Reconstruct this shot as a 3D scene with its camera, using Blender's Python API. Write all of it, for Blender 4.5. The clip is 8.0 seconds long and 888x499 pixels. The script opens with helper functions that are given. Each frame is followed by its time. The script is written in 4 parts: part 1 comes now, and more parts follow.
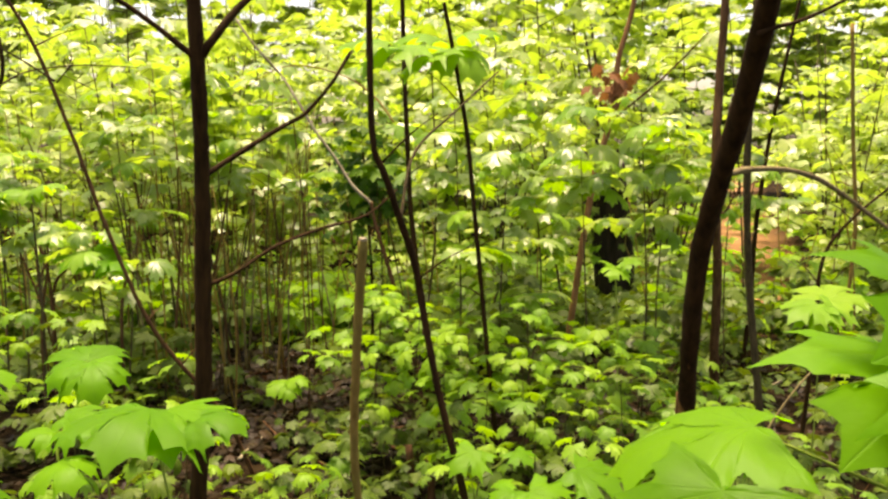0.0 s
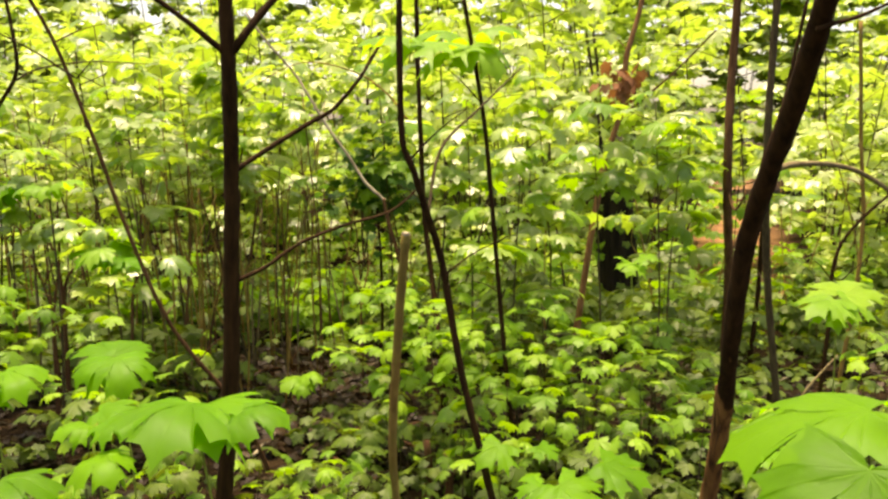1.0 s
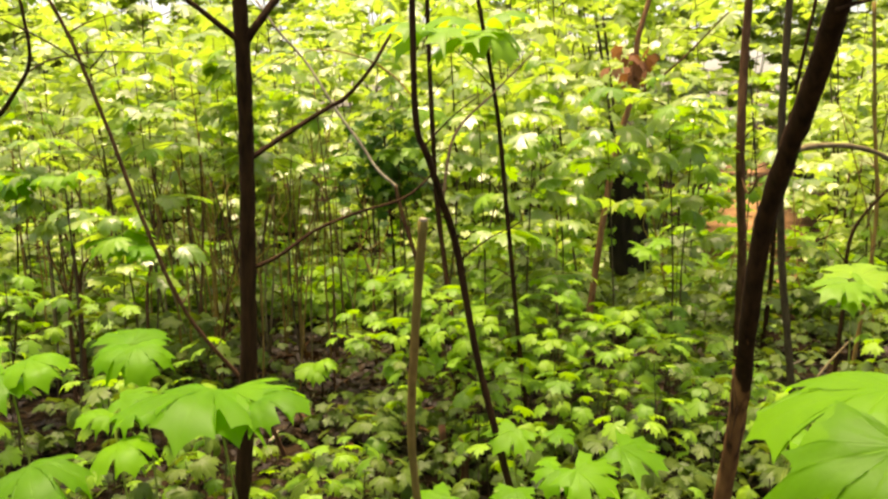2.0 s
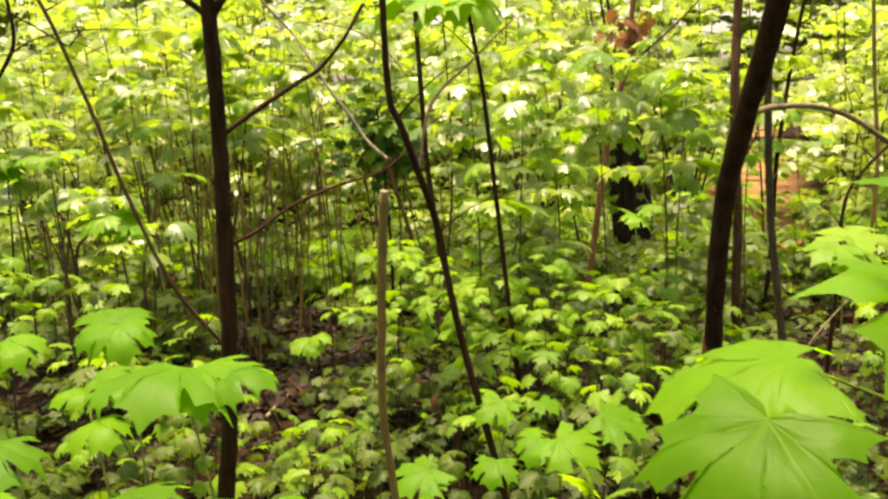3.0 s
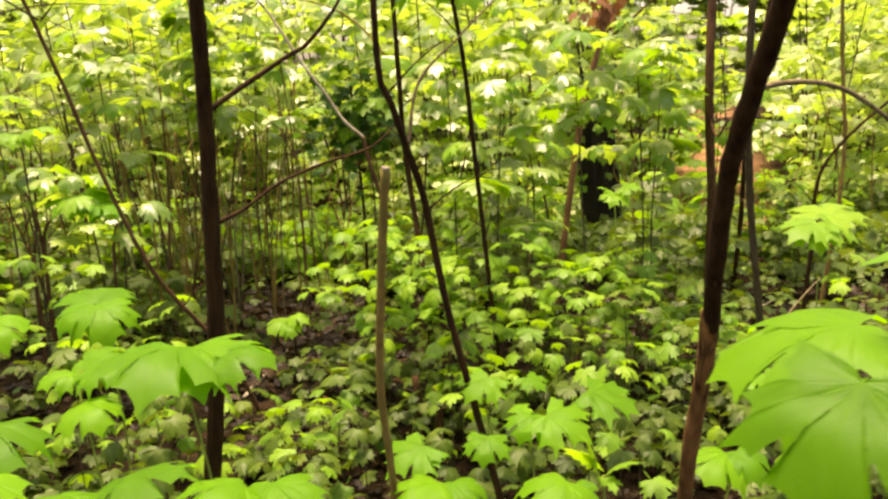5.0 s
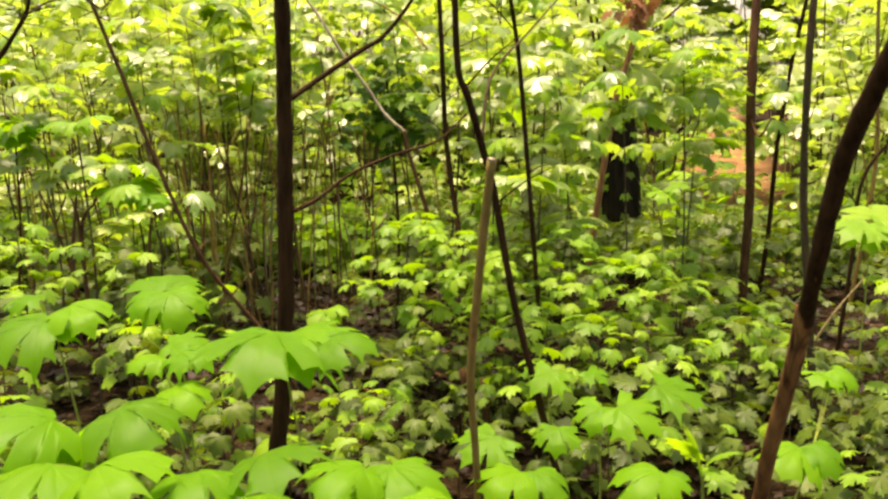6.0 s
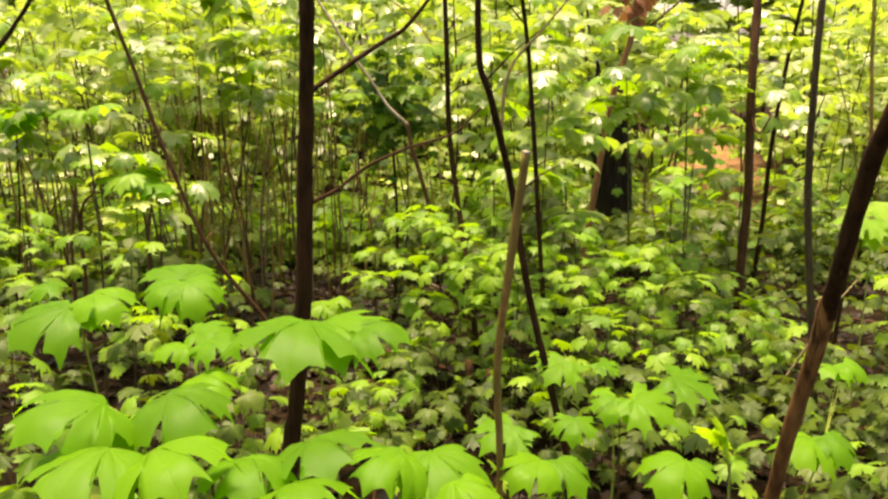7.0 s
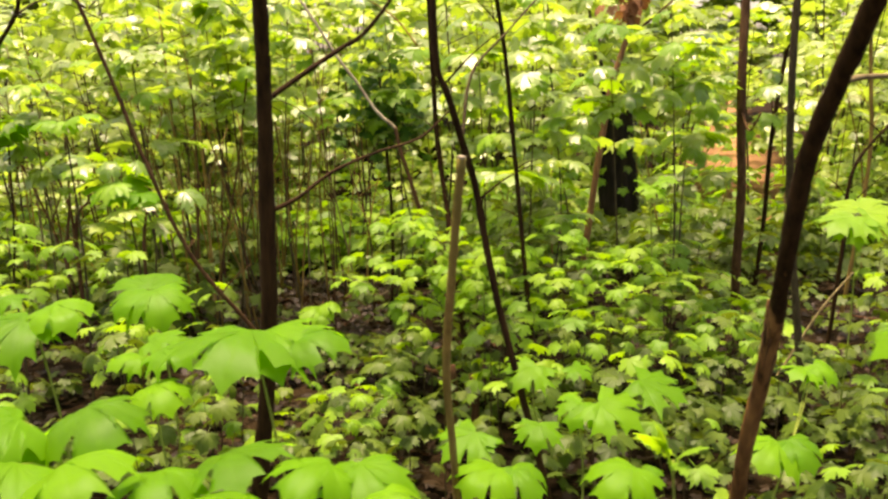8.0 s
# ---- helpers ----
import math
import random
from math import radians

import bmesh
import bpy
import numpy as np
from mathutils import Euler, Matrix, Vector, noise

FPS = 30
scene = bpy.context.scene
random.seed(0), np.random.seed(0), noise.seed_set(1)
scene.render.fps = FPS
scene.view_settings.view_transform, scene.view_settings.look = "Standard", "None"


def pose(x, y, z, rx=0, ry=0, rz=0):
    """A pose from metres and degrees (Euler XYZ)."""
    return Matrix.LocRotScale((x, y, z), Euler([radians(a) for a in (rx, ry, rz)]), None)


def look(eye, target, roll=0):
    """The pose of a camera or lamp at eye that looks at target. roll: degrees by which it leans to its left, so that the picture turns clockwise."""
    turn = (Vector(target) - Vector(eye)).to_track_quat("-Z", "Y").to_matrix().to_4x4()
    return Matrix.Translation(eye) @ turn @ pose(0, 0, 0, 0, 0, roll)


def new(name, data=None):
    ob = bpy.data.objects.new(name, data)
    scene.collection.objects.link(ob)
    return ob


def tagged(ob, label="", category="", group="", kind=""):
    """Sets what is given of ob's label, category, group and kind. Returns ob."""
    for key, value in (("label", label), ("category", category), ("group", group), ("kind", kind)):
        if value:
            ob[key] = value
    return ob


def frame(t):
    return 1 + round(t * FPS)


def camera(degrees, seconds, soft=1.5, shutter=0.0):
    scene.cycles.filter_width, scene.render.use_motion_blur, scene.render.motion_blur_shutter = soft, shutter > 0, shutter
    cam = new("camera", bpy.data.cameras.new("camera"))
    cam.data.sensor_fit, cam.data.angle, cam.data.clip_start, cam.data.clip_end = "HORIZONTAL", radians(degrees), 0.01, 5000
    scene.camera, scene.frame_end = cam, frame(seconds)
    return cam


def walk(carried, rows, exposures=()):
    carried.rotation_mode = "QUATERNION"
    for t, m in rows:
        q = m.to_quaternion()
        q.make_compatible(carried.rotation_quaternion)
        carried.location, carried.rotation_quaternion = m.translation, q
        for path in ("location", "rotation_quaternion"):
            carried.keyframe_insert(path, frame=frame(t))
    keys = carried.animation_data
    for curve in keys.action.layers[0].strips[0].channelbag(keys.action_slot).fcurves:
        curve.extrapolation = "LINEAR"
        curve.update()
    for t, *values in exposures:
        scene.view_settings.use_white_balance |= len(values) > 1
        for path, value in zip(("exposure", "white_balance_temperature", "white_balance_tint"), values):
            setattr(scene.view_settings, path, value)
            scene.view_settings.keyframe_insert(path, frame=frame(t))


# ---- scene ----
cam = camera(54.6, 8.0, soft=2.5, shutter=0.5)
METRES, EYE, TILT, LEAN, TURN = 0.9, 1.45, -7.0, 0.0, 0.0
ROWS = [
    (0.0, 0.0, 0.0, 0.0, 0.0, 0.0, 0.0),
    (0.5, -0.0549, -0.0045, -0.0023, -0.27, 0.06, -0.29),
    (1.0, -0.1007, -0.0138, -0.0069, -0.37, -0.15, -0.0),
    (1.5, -0.1364, -0.0267, -0.0097, -0.16, -0.53, 0.12),
    (3.0, -0.0133, 0.0049, -0.011, 1.03, -2.91, 1.86),
    (3.5, 0.0288, 0.0206, -0.0157, 0.61, -4.1, 2.66),
    (4.0, 0.0363, 0.0238, -0.0153, -0.04, -4.27, 2.83),
    (5.5, -0.212, -0.0019, -0.0198, -1.93, -4.27, 1.53),
    (6.0, -0.3171, -0.013, -0.0253, -1.49, -4.44, 0.91),
    (6.5, -0.3925, -0.0221, -0.0255, -1.85, -4.73, 0.61),
    (7.0, -0.4306, -0.0359, -0.0273, -2.68, -4.9, 0.27),
    (7.5, -0.395, -0.0409, -0.0249, -2.28, -4.87, 0.42),
    (8.0, -0.2459, -0.0223, -0.0206, -1.21, -4.77, 1.32),
]
walk(cam, [(t, pose(0, 0, EYE, TILT, LEAN, TURN) @ pose(METRES * x, METRES * y, METRES * z, 90 + pitch, roll, yaw)) for t, x, y, z, yaw, pitch, roll in ROWS],
     exposures=[(0.0, 1.38, 9000, 17), (2.0, 1.40, 9000, 17), (4.0, 1.48, 8850, 22), (8.0, 1.46, 8850, 22)])

# ---- light ----
SUN_EL, SUN_AZ = radians(80), radians(-25)  # azimuth from +y towards +x
world = bpy.data.worlds.new("sky")
scene.world = world
world.use_nodes = True
wn = world.node_tree.nodes
sky = wn.new("ShaderNodeTexSky")
sky.sky_type = "NISHITA"
sky.sun_disc = False
sky.sun_elevation, sky.sun_rotation = SUN_EL, SUN_AZ
sky.air_density, sky.dust_density, sky.ozone_density = 1.0, 4.0, 0.6
world.node_tree.links.new(sky.outputs[0], wn["Background"].inputs[0])
wn["Background"].inputs[1].default_value = 0.15
sun = new("sun", bpy.data.lights.new("sun", "SUN"))
sun.data.energy, sun.data.angle, sun.data.color = 4.0, radians(16), (1.0, 0.95, 0.84)
sun.matrix_basis = look((0, 0, 0), (-math.sin(SUN_AZ) * math.cos(SUN_EL), -math.cos(SUN_AZ) * math.cos(SUN_EL), -math.sin(SUN_EL)))

# ---- materials ----
def material(name):
    mat = bpy.data.materials.new(name)
    mat.use_nodes = True
    nt = mat.node_tree
    return mat, nt, nt.nodes["Principled BSDF"]


def node(nt, kind, **values):
    n = nt.nodes.new(kind)
    for key, value in values.items():
        key = key.replace("_", " ")
        n.inputs[key].default_value = value
    return n


def op(nt, what, a, b=None, c=None):
    n = nt.nodes.new("ShaderNodeMath")
    n.operation = what
    for i, v in enumerate((a, b, c)):
        if v is None:
            continue
        if isinstance(v, (int, float)):
            n.inputs[i].default_value = v
        else:
            nt.links.new(v, n.inputs[i])
    return n.outputs[0]


def mix(nt, fac, a, b):
    n = nt.nodes.new("ShaderNodeMix")
    n.data_type = "RGBA"
    for i, v in ((0, fac), (6, a), (7, b)):
        if isinstance(v, (int, float)):
            n.inputs[i].default_value = v
        elif isinstance(v, tuple):
            n.inputs[i].default_value = (*v, 1)
        else:
            nt.links.new(v, n.inputs[i])
    return n.outputs[2]


def ramp(nt, fac, *stops):
    n = nt.nodes.new("ShaderNodeValToRGB")
    while len(n.color_ramp.elements) < len(stops):
        n.color_ramp.elements.new(0.5)
    for e, (at, colour) in zip(n.color_ramp.elements, stops):
        e.position, e.color = at, (*colour, 1)
    nt.links.new(fac, n.inputs[0])
    return n.outputs[0]


def leaf_material(name, dark, mid, light, through_light, share=0.5, gloss=0.46, shine=0.16):
    """Thin leaf: waxy face, light through the blade, paler veins, colour varied leaf by leaf."""
    mat, nt, bsdf = material(name)
    info, geom = nt.nodes.new("ShaderNodeObjectInfo"), nt.nodes.new("ShaderNodeNewGeometry")
    rnd = op(nt, "FRACT", op(nt, "ADD", info.outputs["Random"], geom.outputs["Random Per Island"]))
    uv = nt.nodes.new("ShaderNodeUVMap")
    sep = nt.nodes.new("ShaderNodeSeparateXYZ")
    nt.links.new(uv.outputs[0], sep.inputs[0])
    ax, y = op(nt, "ABSOLUTE", sep.outputs[0]), sep.outputs[1]
    veins = None
    ribs = None
    for ang, wide in ((90, 0.013), (36, 0.011), (-24, 0.009)):
        dx, dy = math.cos(radians(ang)), math.sin(radians(ang))
        along = op(nt, "ADD", op(nt, "MULTIPLY", ax, dx), op(nt, "MULTIPLY", y, dy))
        off = op(nt, "ABSOLUTE", op(nt, "SUBTRACT", op(nt, "MULTIPLY", ax, dy), op(nt, "MULTIPLY", y, dx)))
        m = op(nt, "MULTIPLY", op(nt, "SUBTRACT", 1.0, op(nt, "DIVIDE", off, wide)), op(nt, "GREATER_THAN", along, 0.0))
        m = op(nt, "MAXIMUM", m, 0.0)
        # side ribs, leaving the vein at a slant
        near = op(nt, "GREATER_THAN", along, op(nt, "MULTIPLY", off, 1.5))
        s = op(nt, "SINE", op(nt, "MULTIPLY", op(nt, "SUBTRACT", along, off), 62.0))
        s = op(nt, "MULTIPLY", op(nt, "MAXIMUM", op(nt, "SUBTRACT", s, 0.8), 0.0), near)
        veins = m if veins is None else op(nt, "MAXIMUM", veins, m)
        ribs = s if ribs is None else op(nt, "MAXIMUM", ribs, s)
    veins = op(nt, "MINIMUM", op(nt, "ADD", veins, op(nt, "MULTIPLY", ribs, 0.22)), 1.0)
    n1 = node(nt, "ShaderNodeTexNoise", Scale=3.0, Detail=3.0)
    n2 = node(nt, "ShaderNodeTexNoise", Scale=26.0, Detail=4.0)
    for n in (n1, n2):
        nt.links.new(uv.outputs[0], n.inputs["Vector"])
    tone = op(nt, "ADD", op(nt, "MULTIPLY", rnd, 0.75), op(nt, "MULTIPLY", n1.outputs[0], 0.35))
    base = ramp(nt, tone, (0.15, dark), (0.55, mid), (1.0, light))
    base = mix(nt, op(nt, "MULTIPLY", n2.outputs[0], 0.25), base, dark)
    base = mix(nt, op(nt, "MULTIPLY", veins, 0.24), base, tuple(min(1, c * 1.7 + 0.04) for c in light))
    nt.links.new(base, bsdf.inputs["Base Color"])
    bsdf.inputs["Roughness"].default_value = gloss
    bsdf.inputs["Specular IOR Level"].default_value = shine
    bump = node(nt, "ShaderNodeBump", Strength=0.22, Distance=0.004)
    height = op(nt, "SUBTRACT", op(nt, "MULTIPLY", n2.outputs[0], 0.5), veins)
    nt.links.new(height, bump.inputs["Height"])
    nt.links.new(bump.outputs[0], bsdf.inputs["Normal"])
    tr = nt.nodes.new("ShaderNodeBsdfTranslucent")
    tcol = mix(nt, op(nt, "MULTIPLY", rnd, 0.6), through_light, tuple(c * 0.7 for c in through_light))
    tcol = mix(nt, op(nt, "MULTIPLY", veins, 0.5), tcol, tuple(c * 0.45 for c in through_light))
    nt.links.new(tcol, tr.inputs[0])
    both = nt.nodes.new("ShaderNodeMixShader")
    both.inputs[0].default_value = share
    nt.links.new(bsdf.outputs[0], both.inputs[1])
    nt.links.new(tr.outputs[0], both.inputs[2])
    nt.links.new(both.outputs[0], nt.nodes["Material Output"].inputs[0])
    return mat


def bark_material(name, dark, light, scale=1.0, rough=0.85, moss=None):
    mat, nt, bsdf = material(name)
    coord = nt.nodes.new("ShaderNodeTexCoord")
    mp = node(nt, "ShaderNodeMapping", Scale=(60 * scale, 60 * scale, 9 * scale))
    nt.links.new(coord.outputs["Object"], mp.inputs[0])
    n1 = node(nt, "ShaderNodeTexNoise", Scale=1.0, Detail=6.0, Roughness=0.65)
    nt.links.new(mp.outputs[0], n1.inputs["Vector"])
    n2 = node(nt, "ShaderNodeTexNoise", Scale=5.0 * scale, Detail=3.0)
    nt.links.new(coord.outputs["Object"], n2.inputs["Vector"])
    col = ramp(nt, n1.outputs[0], (0.3, dark), (0.72, light))
    if moss:
        col = mix(nt, ramp(nt, n2.outputs[0], (0.45, (0, 0, 0)), (0.7, (0.7, 0.7, 0.7))), col, moss)
    nt.links.new(col, bsdf.inputs["Base Color"])
    bsdf.inputs["Roughness"].default_value = rough
    bsdf.inputs["Specular IOR Level"].default_value = 0.08
    bump = node(nt, "ShaderNodeBump", Strength=0.8, Distance=0.006)
    nt.links.new(n1.outputs[0], bump.inputs["Height"])
    nt.links.new(bump.outputs[0], bsdf.inputs["Normal"])
    return mat


LEAF = leaf_material("maple_leaf", (0.072, 0.17, 0.014), (0.142, 0.29, 0.020), (0.235, 0.39, 0.027), (0.30, 0.55, 0.018), share=0.42, gloss=0.44, shine=0.2)
BROAD = leaf_material("broad_leaf", (0.060, 0.165, 0.006), (0.092, 0.25, 0.008), (0.135, 0.32, 0.010), (0.235, 0.61, 0.008), gloss=0.46, shine=0.13)
YOUNG = leaf_material("young_leaf", (0.11, 0.25, 0.016), (0.165, 0.34, 0.024), (0.23, 0.39, 0.03), (0.35, 0.62, 0.022), share=0.5)
# shade of a gap in the foliage, put into the leaf colour
GAP_SHADE = leaf_material("gap_shade_leaf", (0.02, 0.06, 0.012), (0.035, 0.10, 0.016), (0.06, 0.15, 0.02), (0.10, 0.24, 0.02), share=0.3)
# paler maple leaf copies: sunlight and sky sheen painted into the colour
HIGH_LIT_LEAF = leaf_material("sunlit_leaf", (0.09, 0.18, 0.026), (0.18, 0.29, 0.042), (0.30, 0.39, 0.058), (0.40, 0.60, 0.04), share=0.45, gloss=0.36, shine=0.85)
FAR_LIT_LEAF = leaf_material("far_lit_leaf", (0.13, 0.22, 0.036), (0.265, 0.375, 0.062), (0.41, 0.50, 0.085), (0.42, 0.61, 0.055), share=0.45, gloss=0.38, shine=0.85)
# ivy and ground-cover green; on maple seedlings it paints shade into the colour
SHADED_COVER = leaf_material("shaded_cover_leaf", (0.032, 0.062, 0.008), (0.060, 0.106, 0.012), (0.105, 0.160, 0.018), (0.15, 0.23, 0.012), share=0.3, gloss=0.42, shine=0.16)
WITHERED = leaf_material("withered_leaf", (0.10, 0.04, 0.015), (0.22, 0.10, 0.045), (0.34, 0.19, 0.09), (0.35, 0.15, 0.04), share=0.3, gloss=0.7, shine=0.15)
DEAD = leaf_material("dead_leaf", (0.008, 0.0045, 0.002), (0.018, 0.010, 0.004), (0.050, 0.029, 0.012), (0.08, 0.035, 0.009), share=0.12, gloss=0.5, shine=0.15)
BARK_DARK = bark_material("dark_bark", (0.012, 0.006, 0.002), (0.050, 0.024, 0.008))
BARK_BROWN = bark_material("brown_bark", (0.04, 0.019, 0.009), (0.15, 0.075, 0.035))
BARK_TAN = bark_material("tan_bark", (0.13, 0.075, 0.02), (0.32, 0.21, 0.06), moss=(0.13, 0.13, 0.03))
BARK_RUST = bark_material("rusty_bark", (0.12, 0.05, 0.02), (0.32, 0.17, 0.075))
BARK_GREY = bark_material("grey_bark", (0.09, 0.07, 0.035), (0.25, 0.20, 0.10), scale=1.5)
BARK_TWIG = bark_material("twig_bark", (0.03, 0.022, 0.012), (0.10, 0.075, 0.035), scale=2.0)
BARK_GREEN = bark_material("green_twig", (0.14, 0.19, 0.03), (0.26, 0.33, 0.06), scale=2.0, rough=0.6)
BARK_OLD = bark_material("furrowed_bark", (0.006, 0.005, 0.004), (0.04, 0.028, 0.02), scale=0.25)
BARK_PALE = bark_material("pale_bark", (0.16, 0.13, 0.08), (0.36, 0.32, 0.22), scale=0.5)


def soil_material():
    mat, nt, bsdf = material("leaf_litter_soil")
    coord = nt.nodes.new("ShaderNodeTexCoord")
    cells = node(nt, "ShaderNodeTexVoronoi", Scale=17.0)
    small = node(nt, "ShaderNodeTexNoise", Scale=70.0, Detail=5.0)
    large = node(nt, "ShaderNodeTexNoise", Scale=0.9, Detail=4.0)
    for n in (cells, small, large):
        nt.links.new(coord.outputs["Object"], n.inputs["Vector"])
    sep = nt.nodes.new("ShaderNodeSeparateColor")
    nt.links.new(cells.outputs["Color"], sep.inputs[0])
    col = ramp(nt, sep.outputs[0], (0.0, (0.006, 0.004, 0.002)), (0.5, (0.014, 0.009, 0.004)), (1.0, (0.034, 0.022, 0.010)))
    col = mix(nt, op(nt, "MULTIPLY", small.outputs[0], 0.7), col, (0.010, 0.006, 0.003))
    # dry pale litter in the clearing farther off, with the sun on it painted in
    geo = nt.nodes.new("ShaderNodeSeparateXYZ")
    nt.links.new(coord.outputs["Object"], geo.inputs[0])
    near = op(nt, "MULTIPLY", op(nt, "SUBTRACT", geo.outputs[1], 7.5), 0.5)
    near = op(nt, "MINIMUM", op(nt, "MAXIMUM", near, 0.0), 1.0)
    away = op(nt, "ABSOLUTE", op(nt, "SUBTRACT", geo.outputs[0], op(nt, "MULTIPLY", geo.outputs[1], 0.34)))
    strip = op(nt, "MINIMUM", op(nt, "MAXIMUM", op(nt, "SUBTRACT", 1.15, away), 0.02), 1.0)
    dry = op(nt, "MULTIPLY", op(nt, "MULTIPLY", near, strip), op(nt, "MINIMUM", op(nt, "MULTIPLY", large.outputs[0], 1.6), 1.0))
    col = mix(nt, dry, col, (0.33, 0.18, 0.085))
    nt.links.new(col, bsdf.inputs["Base Color"])
    bsdf.inputs["Roughness"].default_value = 0.95
    bsdf.inputs["Specular IOR Level"].default_value = 0.03
    bump = node(nt, "ShaderNodeBump", Strength=0.9, Distance=0.02)
    nt.links.new(op(nt, "ADD", cells.outputs["Distance"], small.outputs[0]), bump.inputs["Height"])
    nt.links.new(bump.outputs[0], bsdf.inputs["Normal"])
    return mat


SOIL = soil_material()


def flaking_bark():
    """Dark bark above, torn away in streaks to the brown wood lower down."""
    mat = bark_material("flaking_bark", (0.012, 0.006, 0.002), (0.050, 0.024, 0.008))
    nt = mat.node_tree
    bsdf = nt.nodes["Principled BSDF"]
    dark = bsdf.inputs["Base Color"].links[0].from_socket
    coord = nt.nodes.new("ShaderNodeTexCoord")
    mp = node(nt, "ShaderNodeMapping", Scale=(45, 45, 5))
    nt.links.new(coord.outputs["Object"], mp.inputs[0])
    streak = node(nt, "ShaderNodeTexNoise", Scale=1.0, Detail=4.0)
    nt.links.new(mp.outputs[0], streak.inputs["Vector"])
    sep = nt.nodes.new("ShaderNodeSeparateXYZ")
    nt.links.new(coord.outputs["Object"], sep.inputs[0])
    edge = op(nt, "SUBTRACT", op(nt, "ADD", 0.62, op(nt, "MULTIPLY", streak.outputs[0], 0.75)), sep.outputs[2])
    wood = ramp(nt, streak.outputs[0], (0.3, (0.085, 0.036, 0.013)), (0.7, (0.235, 0.115, 0.038)))
    both = mix(nt, op(nt, "MINIMUM", op(nt, "MAXIMUM", op(nt, "MULTIPLY", edge, 9.0), 0.0), 1.0), dark, wood)
    nt.links.new(both, bsdf.inputs["Base Color"])
    return mat


BARK_FLAKY = flaking_bark()

# ---- building helpers ----
def part(name, bm, mat, parent=None, label=""):
    mesh = bpy.data.meshes.new(name)
    bm.to_mesh(mesh)
    bm.free()
    mesh.shade_smooth()
    mesh.materials.append(mat)
    ob = new(name, mesh)
    if parent:
        ob.parent = parent
    if label:
        tagged(ob, label)
    return ob


def thing(name, label, category, group="", at=(0, 0, 0)):
    ob = new(name)
    ob.empty_display_size = 0.1
    ob.location = at
    return tagged(ob, label, category, group)


def ground_z(x, y):
    """Forest floor: level near by, falling a little farther on, with small humps."""
    far = min(max((y - 3.0) / 6.0, 0.0), 1.0)
    return -0.32 * far * far * (3 - 2 * far) + 0.05 * noise.noise(Vector((x * 0.7, y * 0.7, 3.1))) + 0.02 * noise.noise(Vector((x * 3, y * 3, 1.7)))


def smooth_line(points, steps=6):
    """Catmull-Rom through the points."""
    pts = [Vector(p) for p in points]
    ext = [2 * pts[0] - pts[1], *pts, 2 * pts[-1] - pts[-2]]
    out = []
    for i in range(1, len(ext) - 2):
        a, b, c, d = ext[i - 1:i + 3]
        for k in range(steps):
            u = k / steps
            out.append(0.5 * (2 * b + (c - a) * u + (2 * a - 5 * b + 4 * c - d) * u * u + (3 * b - a - 3 * c + d) * u ** 3))
    out.append(pts[-1])
    return out


def tube(points, r0, r1, seg=8, steps=6, wobble=0.0, bm=None):
    """A tapered round limb along a smooth line."""
    bm = bm or bmesh.new()
    line = smooth_line(points, steps) if steps > 1 else [Vector(p) for p in points]
    rings = []
    side = Vector((1, 0.13, 0.07))
    for i, p in enumerate(line):
        way = (line[min(i + 1, len(line) - 1)] - line[max(i - 1, 0)]).normalized()
        u = (side - way * side.dot(way)).normalized()
        v = way.cross(u)
        r = r0 + (r1 - r0) * i / (len(line) - 1)
        ring = []
        for k in range(seg):
            a = 2 * math.pi * k / seg
            rr = r * (1 + wobble * noise.noise(p * 23 + Vector((math.cos(a), math.sin(a), 0)) * 1.7))
            ring.append(bm.verts.new(p + (u * math.cos(a) + v * math.sin(a)) * rr))
        rings.append(ring)
    for a, b in zip(rings, rings[1:]):
        for k in range(seg):
            bm.faces.new((a[k], a[(k + 1) % seg], b[(k + 1) % seg], b[k]))
    bm.faces.new(rings[-1])
    bm.faces.new(rings[0][::-1])
    return bm


# One half of a five-lobed maple blade, from its stalk to the tip; the blade is about 1.1 long.
HALF = [(0.09, -0.13), (0.28, -0.19), (0.56, -0.26), (0.50, -0.10), (0.64, -0.05), (0.51, 0.12), (0.64, 0.18), (0.80, 0.25), (0.64, 0.36),
        (0.84, 0.64), (0.57, 0.55), (0.51, 0.71), (0.31, 0.545), (0.30, 0.69), (0.37, 0.90), (0.18, 0.87)]
CUT = [(0.08, -0.10), (0.26, -0.17), (0.42, -0.22), (0.66, -0.33), (0.55, -0.12), (0.66, -0.02), (0.44, 0.10), (0.60, 0.19), (0.88, 0.27), (0.66, 0.38),
       (0.70, 0.52), (0.90, 0.72), (0.60, 0.63), (0.52, 0.78), (0.25, 0.50), (0.27, 0.70), (0.42, 0.93), (0.20, 0.90)]


